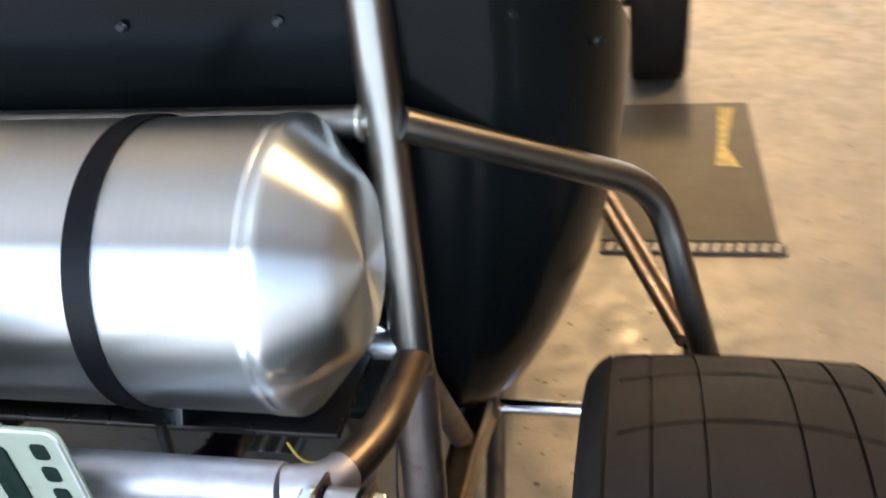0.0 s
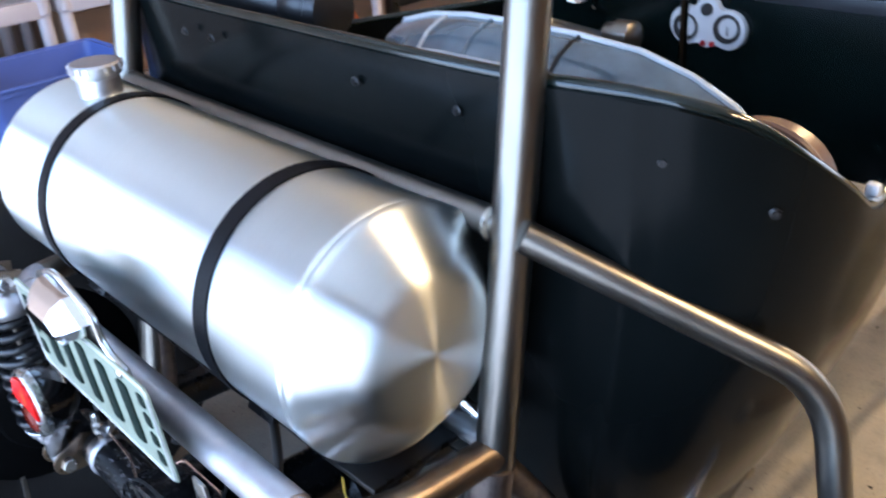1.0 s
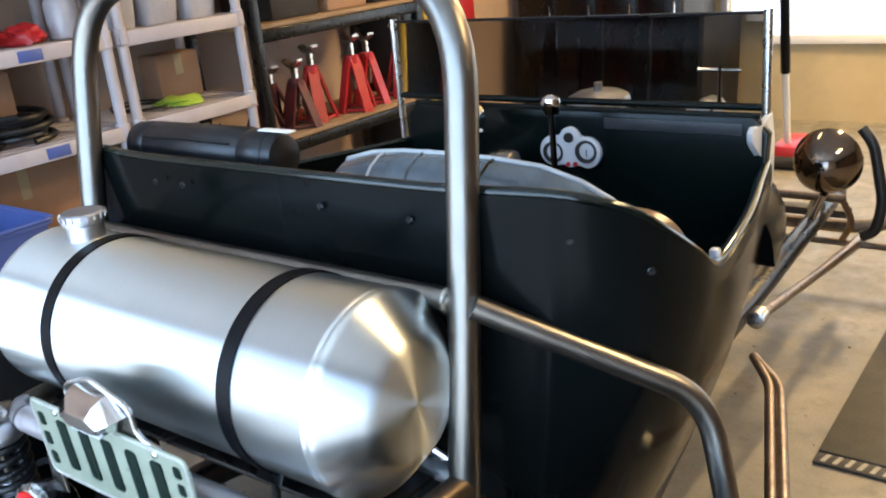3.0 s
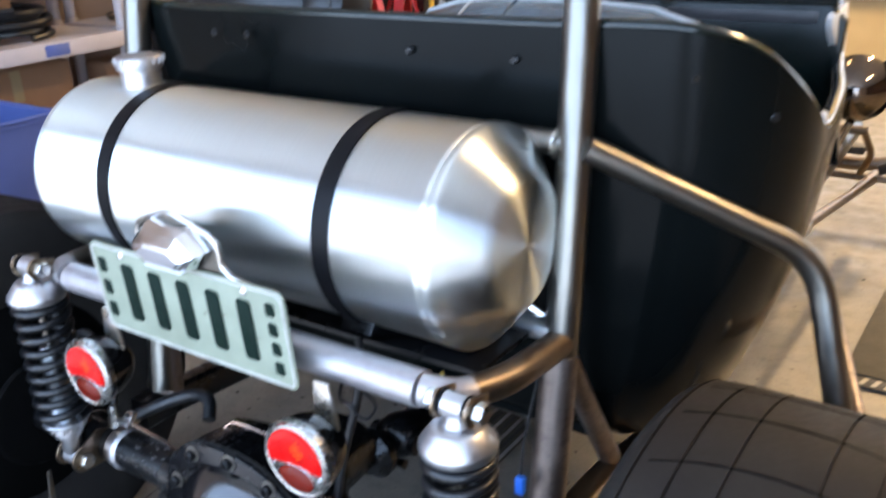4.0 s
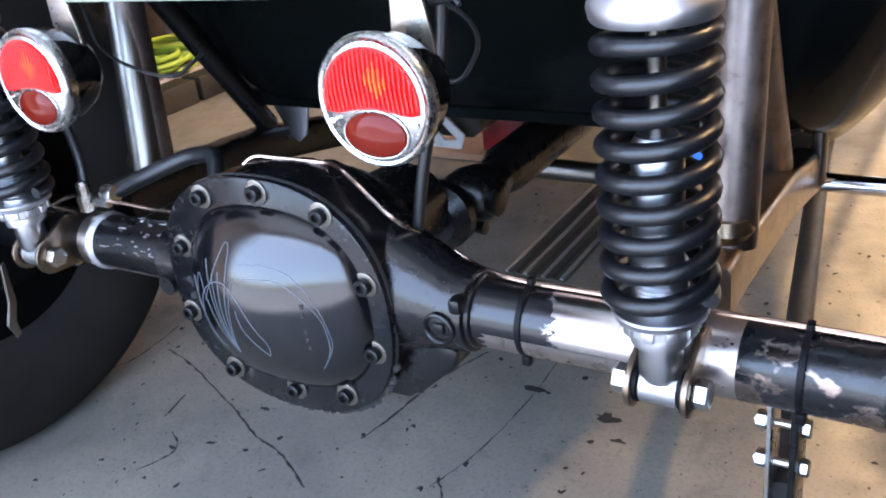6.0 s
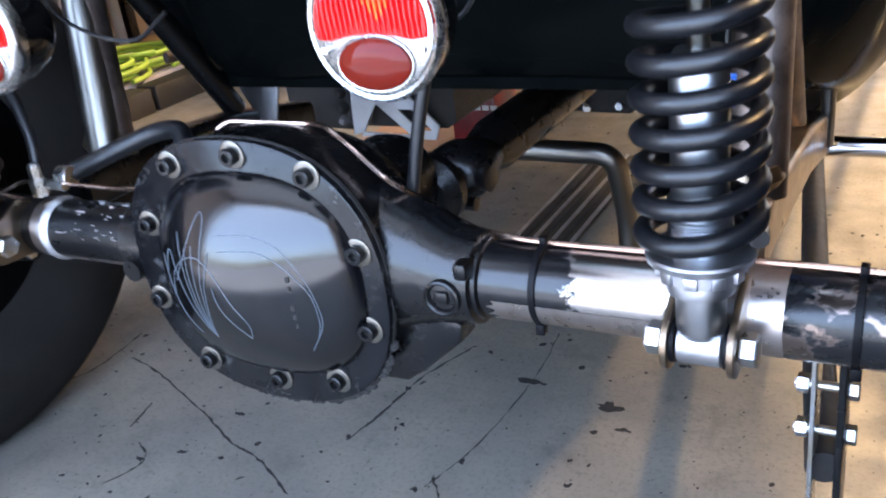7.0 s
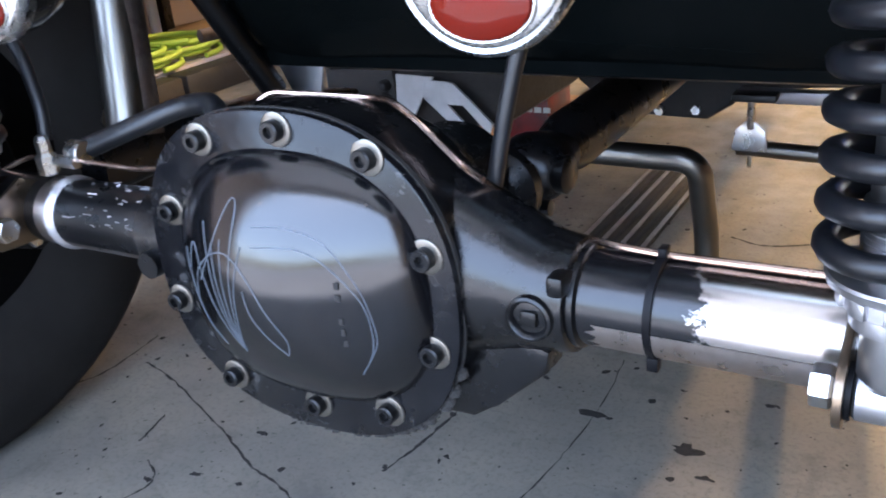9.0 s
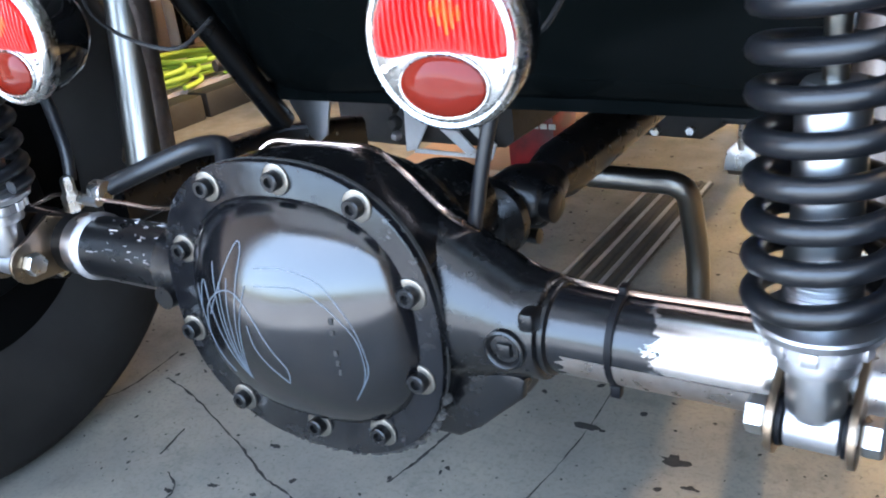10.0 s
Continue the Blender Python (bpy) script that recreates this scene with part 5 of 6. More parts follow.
part("gearbox_pan", loft_bm([[Vector((x, y, z)) for x, z in ((-0.72, 0.215), (-0.70, 0.20), (-0.335, 0.20), (-0.315, 0.215), (-0.315, 0.47), (-0.72, 0.47))] for y in (0.935, 1.25)]), DARK, car, "black gearbox pan")
tail = part("gearbox_tail", prism_bm([(-0.20, 0.425), (-0.19, 0.29), (-0.15, 0.262), (-0.10, 0.235), (0.03, 0.232), (0.07, 0.258), (0.085, 0.293), (0.36, 0.293), (0.36, 0.425)], "y", 0.945, 1.20, 0.008), DARK, car, "grimy black gearbox tail and mount")
for x, z in ((-0.105, 0.255), (-0.045, 0.246), (0.015, 0.25)):
    hexhead("tail_bolt", (x, 0.934, z), "y", 0.008, 0.012, ZINC, tail)
part("tail_pipe_clip", tube_bm(fillet([(-0.09, 0.936, 0.262), (-0.07, 0.93, 0.272), (-0.05, 0.93, 0.262), (-0.045, 0.936, 0.25)], 0.01), 0.004, 8), ZINC, tail)
part("cross_rail", box_bm((0.082, 0.915, 0.272), (0.36, 0.940, 0.2915), 0.003), PRIMER, car, "dull grey cross rail over the exhaust")
hexhead("mount_bolt", (-0.40, 0.82, 0.345), "y", 0.01, 0.012, ZINC, gb)
part("body_tab", prism_bm([(-0.415, 0.445), (-0.325, 0.445), (-0.345, 0.375), (-0.362, 0.362), (-0.38, 0.375)], "y", 0.445, 0.45, 0.001), ALU_CAST, car, "bare metal tab")
part("cross_member", tube_bm(fillet([(-0.12, 0.66, 0.265), (0.098, 0.655, 0.265), (0.100, 0.70, 0.14), (0.100, 0.705, 0.03)], 0.032, 8), 0.017, 14), STEEL, car, "bent steel cross tube")
ex = part("exhaust_pipe", tube_bm([(0.09, 0.905, 0.205), (0.22, 0.90, 0.203), (0.36, 0.89, 0.203)], 0.013, 14), STEEL, car, "bare exhaust pipe")
part("exhaust_hanger", prism_bm([(0.085, 0.205), (0.138, 0.205), (0.134, 0.238), (0.118, 0.252), (0.104, 0.252), (0.090, 0.238)], "y", 0.885, 0.891, 0.001), ZINC, ex, "zinc exhaust hanger")
part("hanger_rubber", box_bm((0.085, 0.87, 0.285), (0.15, 0.90, 0.297), 0.003), HOSE, ex)
part("hanger_stud", tube_bm([(0.112, 0.888, 0.24), (0.112, 0.888, 0.29)], 0.006, 8), ZINC, ex)
hexhead("hanger_nut", (0.112, 0.884, 0.222), "y", 0.008, 0.006, ZINC, ex)
part("hanger_bolt", tube_bm([(0.11, 0.90, 0.20), (0.11, 0.90, 0.175)], 0.004, 8), ZINC, ex)
# loose wires behind the plate
for i, (a, b, c, d) in enumerate((((-0.23, 0.02, 0.69), (-0.30, 0.08, 0.60), (-0.24, 0.12, 0.56), (-0.16, 0.10, 0.60)), ((0.16, 0.02, 0.69), (0.22, 0.06, 0.64), (0.17, 0.08, 0.58), (0.12, 0.09, 0.60)), ((0.19, 0.03, 0.69), (0.20, 0.0, 0.67), (0.235, -0.015, 0.68), (0.24, -0.018, 0.675)))):
    part("wire", tube_bm(fillet([a, b, c, d], 0.04, 6), 0.0022, 6), HOSE, car)
part("wire", tube_bm(fillet([(0.285, 0.10, 0.682), (0.30, 0.09, 0.668), (0.325, 0.09, 0.668)], 0.02), 0.0014, 6), YELLOW, car, "yellow wire")

# ---- floor marks ----


def crack(points, width=0.0022, seed=1):
    """A thin ragged dark line on the floor."""
    rnd = random.Random(seed)
    line = spline([Vector((x, y, 0)) for x, y in points], 9)
    bm = bmesh.new()
    prev = None
    for k, p in enumerate(line):
        q = line[min(k + 1, len(line) - 1)] - line[max(k - 1, 0)]
        side = Vector((-q.y, q.x, 0)).normalized()
        c = p + side * rnd.uniform(-0.0013, 0.0013)
        w = 0.5 * width * rnd.uniform(0.4, 2.4)
        pair = [bm.verts.new((c.x + side.x * d, c.y + side.y * d, 0.0006)) for d in (-w, w)]
        if prev:
            bm.faces.new((prev[0], prev[1], pair[1], pair[0]))
        prev = pair
    ob = part("floor_crack", bm, CRACK)
    return tagged(ob, "dark hairline crack in the painted floor", "crack", kind="structure")


crack([(-0.633, 0.297), (-0.547, 0.272), (-0.398, 0.209), (-0.309, 0.165), (-0.243, 0.146), (-0.16, 0.10)], 0.0022, 1)
crack([(-0.085, 0.49), (-0.119, 0.403), (-0.130, 0.341), (-0.137, 0.277), (-0.150, 0.22)], 0.0024, 2)
crack([(0.028, 0.56), (0.037, 0.45), (0.034, 0.345), (0.023, 0.255), (0.0, 0.17)], 0.0011, 3)
crack([(-0.692, 0.205), (-0.672, 0.26), (-0.681, 0.367)], 0.002, 4)
crack([(0.0, 0.19), (0.03, 0.155), (0.06, 0.125)], 0.002, 5)
crack([(-0.482, 0.145), (-0.496, 0.204)], 0.002, 6)
crack([(-0.42, 0.03), (-0.40, 0.09), (-0.44, 0.12)], 0.002, 7)
crack([(0.06, 1.02), (0.12, 1.00), (0.2, 1.03)], 0.003, 8)
# flakes of dirt and chipped paint
rnd = random.Random(5)
bm = bmesh.new()
for k in range(2600):
    x, y = (rnd.uniform(-0.9, 0.9), rnd.uniform(-0.2, 1.3)) if k < 1500 else (rnd.uniform(-1.3, 1.6), rnd.uniform(-0.6, 2.6))
    s = 0.0013 * (1 + 4.5 * rnd.random() ** 4.5)
    a0, stretch = rnd.uniform(0, 6.28), rnd.uniform(0.35, 1.0)
    n = rnd.randint(4, 7)
    ring = []
    for j in range(n):
        a = 2 * math.pi * j / n
        r = s * rnd.uniform(0.55, 1.3)
        u, v = r * math.cos(a), r * math.sin(a) * stretch
        ring.append(bm.verts.new((x + u * math.cos(a0) - v * math.sin(a0), y + u * math.sin(a0) + v * math.cos(a0), 0.0008)))
    bm.faces.new(ring)
tagged(part("floor_dirt", bm, CRACK), "scattered dark flakes of dirt on the floor", "dirt", kind="stuff")
for k, (x, y, s) in enumerate(((0.035, 0.423, 0.012), (0.161, 0.396, 0.013), (-0.41, 0.091, 0.006), (-0.338, 0.223, 0.007), (0.194, 0.353, 0.007), (-0.359, 0.123, 0.006))):
    bm = bmesh.new()
    ring = []
    for j in range(13):
        a = 2 * math.pi * j / 13
        r = s * rnd.uniform(0.5, 1.2)
        ring.append(bm.verts.new((x + 1.5 * r * math.cos(a), y + 0.8 * r * math.sin(a), 0.001)))
    bm.faces.new(ring)
    tagged(part("floor_chip", bm, CRACK), "dark chipped patch in the floor paint", "chip", "floor chips")

# ribbed runner under the car
run = thing("ribbed_runner", (-0.13, 1.05, 0), "dark ribbed rubber runner on the floor", "mat")
under(part("base", box_bm((-0.19, 0.75, 0.0006), (-0.06, 1.35, 0.004), 0.001), MAT), run)
for k in range(7):
    x = -0.182 + 0.019 * k
    under(part("rib", box_bm((x - 0.004, 0.75, 0.004), (x + 0.004, 1.35, 0.0075), 0.001), DARK if k % 2 else PRIMER), run)

# anti-fatigue mat beside the car
m = thing("floor_mat", (0.73, 1.97, 0), "dark olive rubber mat with a striped edge", "mat")
under(part("pad", box_bm((0.512, 1.595, 0.0006), (0.968, 2.52, 0.014), 0.006), MAT), m)
under(part("edge", box_bm((0.512, 1.54, 0.0006), (0.980, 1.593, 0.010), 0.004), DARK), m)
for k in range(15):
    x = 0.528 + 0.03 * k
    o = part("stripe", prism_bm([(x, 1.548), (x + 0.012, 1.548), (x + 0.022, 1.587), (x + 0.010, 1.587)], "z", 0.0101, 0.0112), HATCH)
    under(o, m)
under(part("tape", prism_bm([(0.835, 2.03), (0.905, 2.02), (0.875, 2.16), (0.92, 2.47), (0.87, 2.475), (0.85, 2.16)], "z", 0.0142, 0.0152), TAPE), m)

# ---- shelves along the west wall ----
FRONT, BACK = -1.95, -2.40
LEVEL = (0.09, 0.45, 0.818, 1.157, 1.50, 1.83)


def shelf_unit(y0, y1, label):
    u = thing("shelf_unit", (FRONT, (y0 + y1) / 2, 0), label, "shelf", "plastic shelves")
    for y in (y0 + 0.02, y1 - 0.02):
        for x in (FRONT - 0.02, BACK + 0.02):
            under(part("post", lathe_bm([(0, 0.021), (0.01, 0.023)] + [q for z in LEVEL for q in ((z - 0.05, 0.021), (z - 0.045, 0.026), (z + 0.01, 0.026), (z + 0.015, 0.021))] + [(1.84, 0.021)], (x, y, 0), "z", 12), SHELF), u)
    for z in LEVEL:
        bm = bmesh.new()
        for lo, hi in (((FRONT - 0.018, y0, z - 0.055), (FRONT, y1, z)), ((BACK, y0, z - 0.055), (BACK + 0.018, y1, z)), ((BACK, y0, z - 0.055), (FRONT, y0 + 0.016, z)), ((BACK, y1 - 0.016, z - 0.055), (FRONT, y1, z))):
            box_bm(lo, hi, 0.003, bm)
        sh = under(part("shelf", bm, SHELF), u)
        n = 9
        for k in range(n):
            x = BACK + 0.03 + (FRONT - BACK - 0.06) * k / (n - 1)
            s = part("slat", box_bm((x - 0.017, y0 + 0.012, z - 0.012), (x + 0.017, y1 - 0.012, z - 0.002), 0.001), SHELF)
            s.parent = sh
    return u


shelf_unit(1.415, 2.025, "pale grey plastic shelf unit with slatted shelves")
shelf_unit(0.745, 1.385, "pale grey plastic shelf unit with slatted shelves")
shelf_unit(0.065, 0.715, "pale grey plastic shelf unit with slatted shelves")
shelf_unit(-0.615, 0.035, "pale grey plastic shelf unit with slatted shelves")


def lump(name, at, size, material, label, category, seed=0, group=""):
    """A crumpled heap: a squashed, noisy ball that rests on its support."""
    bm = bmesh.new()
    bmesh.ops.create_icosphere(bm, subdivisions=3, radius=1.0)
    for v in bm.verts:
        n = noise.noise(v.co * 1.7 + Vector((seed * 3.1, 0, 0))) * 0.45 + noise.noise(v.co * 4.5 + Vector((seed * 5.1, 0, 0))) * 0.16
        v.co *= 1 + n
        v.co.z = max(v.co.z, -0.55)
    for v in bm.verts:
        v.co = Vector((v.co.x * size[0], v.co.y * size[1], (v.co.z + 0.55) * size[2]))
    ob = part(name, bm, material)
    ob.location = at
    return tagged(ob, label, category, group)


def coil(name, at, r, wire, turns, material, label, category):
    rnd = random.Random(int(r * 1000))
    pts = []
    for k in range(turns * 20):
        a = 2 * math.pi * k / 20
        rr = r * (1 + 0.14 * math.sin(a * 0.37 + 1) + 0.05 * math.sin(a * 2.3))
        pts.append((rr * math.cos(a), rr * 0.9 * math.sin(a), wire + wire * 1.7 * (k / 20) * 0.8 + 0.004 * math.sin(a * 1.3)))
    ob = part(name, tube_bm(pts, wire, 8), material)
    ob.location = at
    return tagged(ob, label, category)


def bin_(name, lo, hi, material, label, wall=0.006, lid=None):
    """An open plastic bin with tapered walls and a rolled rim."""
    lo, hi = Vector(lo), Vector(hi)
    c = (lo + hi) / 2
    t = thing(name, (c.x, c.y, lo.z), label, "bin")
    w, d = hi.x - lo.x, hi.y - lo.y
    rings = []
    for z, s, i in ((lo.z, 0.86, 0), (lo.z + 0.01, 0.88, 0), (hi.z - 0.02, 0.985, 0), (hi.z - 0.018, 1.03, 0), (hi.z, 1.03, 0), (hi.z, 0.97, 0), (lo.z + 0.012, 0.86, 0), (lo.z + 0.010, 0.2, 0)):
        rings.append([Vector((c.x + x, c.y + y, z)) for x, y in round_rect(w * s, d * s, 0.03 * s, 4)])
    under(part("tub", loft_bm(rings), material), t)
    under(part("rim", tube_bm([Vector((c.x + x, c.y + y, hi.z)) for x, y in round_rect(w * 1.035, d * 1.035, 0.03, 4) + round_rect(w * 1.035, d * 1.035, 0.03, 4)[:1]], 0.006, 8), material), t)
    if lid:
        under(part("lid", prism_bm(round_rect(w * 1.05, d * 1.05, 0.03, 4, c.x, c.y), "z", hi.z, hi.z + 0.015, 0.004), lid), t)
    return t


Z3, Z4 = LEVEL[2], LEVEL[3]
# middle shelf
coil("cable_coil", (-2.17, 1.045, Z3), 0.13, 0.012, 6, HOSE, "heap of black cable on a shelf", "cable")
lump("brown_rag", (-2.27, 0.42, Z3), (0.075, 0.17, 0.065), TANVINYL, "long heap of dark brown rags at the back of a shelf", "rag", 31)
lump("black_bag", (-2.28, 0.20, Z3), (0.07, 0.10, 0.05), VINYL, "crumpled black bag on a shelf", "bag", 32)
lump("black_bag", (-2.2, 0.875, Z3), (0.14, 0.12, 0.06), VINYL, "crumpled black bag on a shelf", "bag", 3)
lump("yellow_cloth", (-2.12, 1.755, Z3), (0.10, 0.10, 0.022), GREEN, "yellow-green cloth lying on a shelf", "cloth", 4)
coil("wire_coil", (-2.2, 1.625, Z3), 0.12, 0.004, 3, HOSE, "thin black wire on a shelf", "wire")
# boxes and bins one shelf up


def carton(lo, hi, label, lean=0.0):
    """A cardboard box: walls, two flaps and a strip of tape."""
    lo, hi = Vector(lo), Vector(hi)
    c = (lo + hi) / 2
    t = thing("cardboard_box", (c.x, c.y, lo.z), label, "box", "cardboard boxes")
    under(part("carton_body", box_bm(lo, hi, 0.004), CARD), t)
    for sgn in (-1, 1):
        y = c.y + sgn * 0.002
        flap = prism_bm([(y, hi.z + 0.001), (y + sgn * ((hi.y - lo.y) / 2 - 0.004), hi.z + 0.001 + lean), (y + sgn * ((hi.y - lo.y) / 2 - 0.004), hi.z + 0.005 + lean), (y, hi.z + 0.005)], "x", lo.x + 0.003, hi.x - 0.003)
        under(part("flap", flap, CARD), t)
    under(part("tape", box_bm((hi.x, c.y - 0.02, lo.z + 0.55 * (hi.z - lo.z)), (hi.x + 0.001, c.y + 0.02, hi.z)), TAN), t)
    return t


def jug(at, label):
    """A plastic jug with a shouldered body, a cap and a handle."""
    t = thing("plastic_jug", at, label, "jug")
    x, y, z = at
    under(part("body", lathe_bm([(0, 0.05), (0.005, 0.056), (0.12, 0.058), (0.15, 0.045), (0.175, 0.022), (0.19, 0.02)], (x, y, z), "z", 20), PALETUB), t)
    under(part("cap", lathe_bm([(0.19, 0.02), (0.192, 0.024), (0.212, 0.024), (0.215, 0.02)], (x, y, z), "z", 16), DARK), t)
    under(part("handle", tube_bm(fillet([(x, y + 0.03, z + 0.17), (x, y + 0.075, z + 0.16), (x, y + 0.07, z + 0.08), (x, y + 0.052, z + 0.07)], 0.02), 0.008, 8), PALETUB), t)
    return t


for y, w, h, m_, top, lab in ((1.885, 0.17, 0.15, PALETUB, PALETUB, "cloudy clear plastic tub with a lid, on a shelf"), (1.685, 0.18, 0.13, PALETUB, None, "cloudy clear tub full of orange parts, on a shelf"), (1.505, 0.14, 0.17, PALETUB, PALETUB, "tall cloudy plastic tub with a lid, on a shelf"), (0.195, 0.24, 0.15, SLATE, None, "grey-blue plastic crate of parts, on a shelf"), (-0.125, 0.24, 0.12, PALETUB, None, "pale lilac plastic tray, on a shelf")):
    bin_("storage_tub", (-2.26, y - w / 2, Z4), (-2.02, y + w / 2, Z4 + h), m_, lab, lid=top)
lump("orange_parts", (-2.14, 1.685, Z4 + 0.012), (0.075, 0.055, 0.085), ORANGE, "heap of orange parts in a clear tub", "parts", 21)
lump("greasy_parts", (-2.14, 0.195, Z4 + 0.012), (0.075, 0.075, 0.11), DARK, "heap of dark greasy parts in a crate", "parts", 22)
jug((-2.08, 1.285, Z4), "cloudy white plastic jug with a dark cap, on a shelf")
lump("red_rag", (-2.10, 1.125, Z4), (0.09, 0.07, 0.045), RED, "crumpled red rag on a shelf", "rag", 23)
lump("red_rag", (-2.16, 0.985, Z4), (0.08, 0.08, 0.055), RED, "crumpled red rag on a shelf", "rag", 24)
lump("brown_rag", (-2.12, 0.665, Z4), (0.07, 0.06, 0.05), CARD, "crumpled brown rag on a shelf", "rag", 25)
lump("blue_rag", (-2.20, 0.555, Z4), (0.05, 0.05, 0.07), SKYBLUE, "crumpled blue rag on a shelf", "rag", 26)
lump("black_bag", (-2.15, 0.425, Z4), (0.10, 0.09, 0.07), VINYL, "crumpled black bag on a shelf", "bag", 27)
carton((-2.3, -0.515, Z4), (-2.04, -0.295, Z4 + 0.2), "brown cardboard box on a shelf", 0.02)
jar = thing("jar", (-2.03, 0.86, Z4), "clear plastic jar with an orange base", "jar")
under(part("liquid", lathe_bm([(0, 0.035), (0.002, 0.04), (0.06, 0.042), (0.06, 0.0)], (-2.03, 0.86, Z4), "z", 20), ORANGE), jar)
under(part("glass", lathe_bm([(0.061, 0.042), (0.17, 0.05), (0.17, 0.047), (0.062, 0.039)], (-2.03, 0.86, Z4), "z", 20), WHITE_DIAL), jar)
# blue tags on the lips
for y, z in ((1.06, Z4), (1.08, Z3), (-0.2, Z4)):
    tagged(part("shelf_tag", box_bm((FRONT, y - 0.045, z - 0.047), (FRONT + 0.003, y + 0.045, z - 0.008), 0.001), BLUE), "small blue tag on a shelf edge", "tag", "blue shelf tags")
# cardboard leaned on the wall behind the shelves
for y0, y1, z0, z1 in ((0.80, 1.12, Z3, Z3 + 0.24), (1.76, 1.98, Z3, Z3 + 0.19), (0.85, 1.30, LEVEL[1], LEVEL[1] + 0.25), (1.45, 1.68, LEVEL[1], LEVEL[1] + 0.21)):
    carton((-2.37, y0, z0), (-2.24, y1, z1), "brown cardboard box on a shelf against the wall")
# lower shelves
for gx, gy, gr, gt in ((-2.15, 1.83, 0.17, 5), (-2.13, 1.60, 0.18, 5), (-2.15, 1.22, 0.15, 4)):
    coil("green_hose", (gx, gy, LEVEL[0]), gr, 0.009, gt, GREEN, "coil of acid green air hose on a low shelf", "hose")
# dark beams added only to keep the strip below the shelves dark
for ty_, tl in ((1.16, 0.42), (1.60, 0.40)):
    t = thing("dark_filler_beam", (-1.87, ty_ + tl / 2, 0), "dark beam added to darken the floor before the shelves", "timber", "floor timbers")
    under(part("beam", box_bm((-1.925, ty_, 0), (-1.83, ty_ + tl, 0.085), 0.006), DARK), t)
lump("dark_tools", (-2.12, 0.32, LEVEL[1]), (0.14, 0.20, 0.15), DARK, "heap of dark tools on a shelf under cables", "tools", 33)
lump("dark_tools", (-2.1, 0.925, LEVEL[0]), (0.15, 0.15, 0.07), DARK, "dark greasy tools on a low shelf", "tools", 8)

# ---- black rack with jack stands ----
rack = thing("steel_rack", (-2.1, 2.7, 0), "black steel rack with wooden shelves", "rack")
for y in (2.08, 3.20):
    for x in (-1.96, -2.40):
        under(part("post", box_bm((x - 0.022, y - 0.022, 0), (x + 0.022, y + 0.022, 1.9), 0.003), BLACK), rack)
for z in (0.14, 0.585, 1.09, 1.60):
    under(part("board", box_bm((-2.40, 2.06, z - 0.02), (-1.95, 3.22, z), 0.003), WOOD), rack)
    under(part("beam", box_bm((-1.975, 2.06, z - 0.075), (-1.94, 3.22, z - 0.022), 0.003), BLACK), rack)


def jack_stand(at, material, label, turn=0.0, h=0.34):
    t = thing("jack_stand", at, label, "jack stand", "jack stands")
    for k in range(4):
        a = math.pi / 4 + k * math.pi / 2 + turn
        foot, top = Vector((0.10 * math.cos(a), 0.10 * math.sin(a), 0.0)), Vector((0.025 * math.cos(a), 0.025 * math.sin(a), h * 0.72))
        bm = loft_bm([[p + Vector((dx * math.cos(a) - dy * math.sin(a), dx * math.sin(a) + dy * math.cos(a), 0)) for dx, dy in ((-0.006, -0.026), (0.006, -0.026), (0.006, 0.026), (-0.006, 0.026))] for p in (foot, top)])
        part("leg", bm, material, t)
        b = math.pi / 2 * k + turn
        r = 0.064
        part("foot_rail", tube_bm([(0.1 * math.cos(a), 0.1 * math.sin(a), 0.012), (0.1 * math.cos(a + math.pi / 2), 0.1 * math.sin(a + math.pi / 2), 0.012)], 0.008, 6), material, t)
    part("collar", lathe_bm([(h * 0.62, 0.036), (h * 0.66, 0.04), (h * 0.76, 0.036), (h * 0.77, 0.028)], (0, 0, 0), "z", 12), material, t)
    part("ratchet_bar", box_bm((-0.014, -0.010, h * 0.3), (0.014, 0.010, h * 0.93), 0.002), ZINC, t)
    part("saddle", loft_bm([[Vector((x, y, h * 0.93 + 0.03 * (abs(x) / 0.045) ** 2 + dz)) for y, dz in ((-0.022, 0), (0.022, 0), (0.022, 0.012), (-0.022, 0.012))] for x in (-0.045, -0.03, -0.012, 0.012, 0.03, 0.045)]), ZINC, t)
    return t


for k, y in enumerate((2.52, 2.76, 2.93, 3.14)):
    jack_stand((-2.10 + 0.05 * (k % 2), y, 0.585), RED, "red steel jack stand on a rack shelf", 0.25 + 0.3 * k, 0.345 + 0.015 * (k % 2))
for k, (x, y) in enumerate(((-2.12, 2.20), (-2.2, 2.34), (-2.06, 2.37))):
    jack_stand((x, y, 0.585), DARKRED, "dull dark red jack stand on a rack shelf", 0.5 + k, 0.24 + 0.03 * k)
for k, y in enumerate((1.76, 1.92)):
    jack_stand((-2.15, y, LEVEL[1]), ORANGE, "orange steel jack stand on a shelf", 0.4 * k, 0.22)
for k, (y, w, h) in enumerate(((2.4, 0.3, 0.22), (2.75, 0.28, 0.3), (3.08, 0.26, 0.2))):
    tagged(part("parts_crate", box_bm((-2.36, y - w / 2, 1.09), (-2.02, y + w / 2, 1.09 + h), 0.01), DARK if k % 2 == 0 else CARD), "dark crate of parts on a rack shelf", "box", "rack crates")
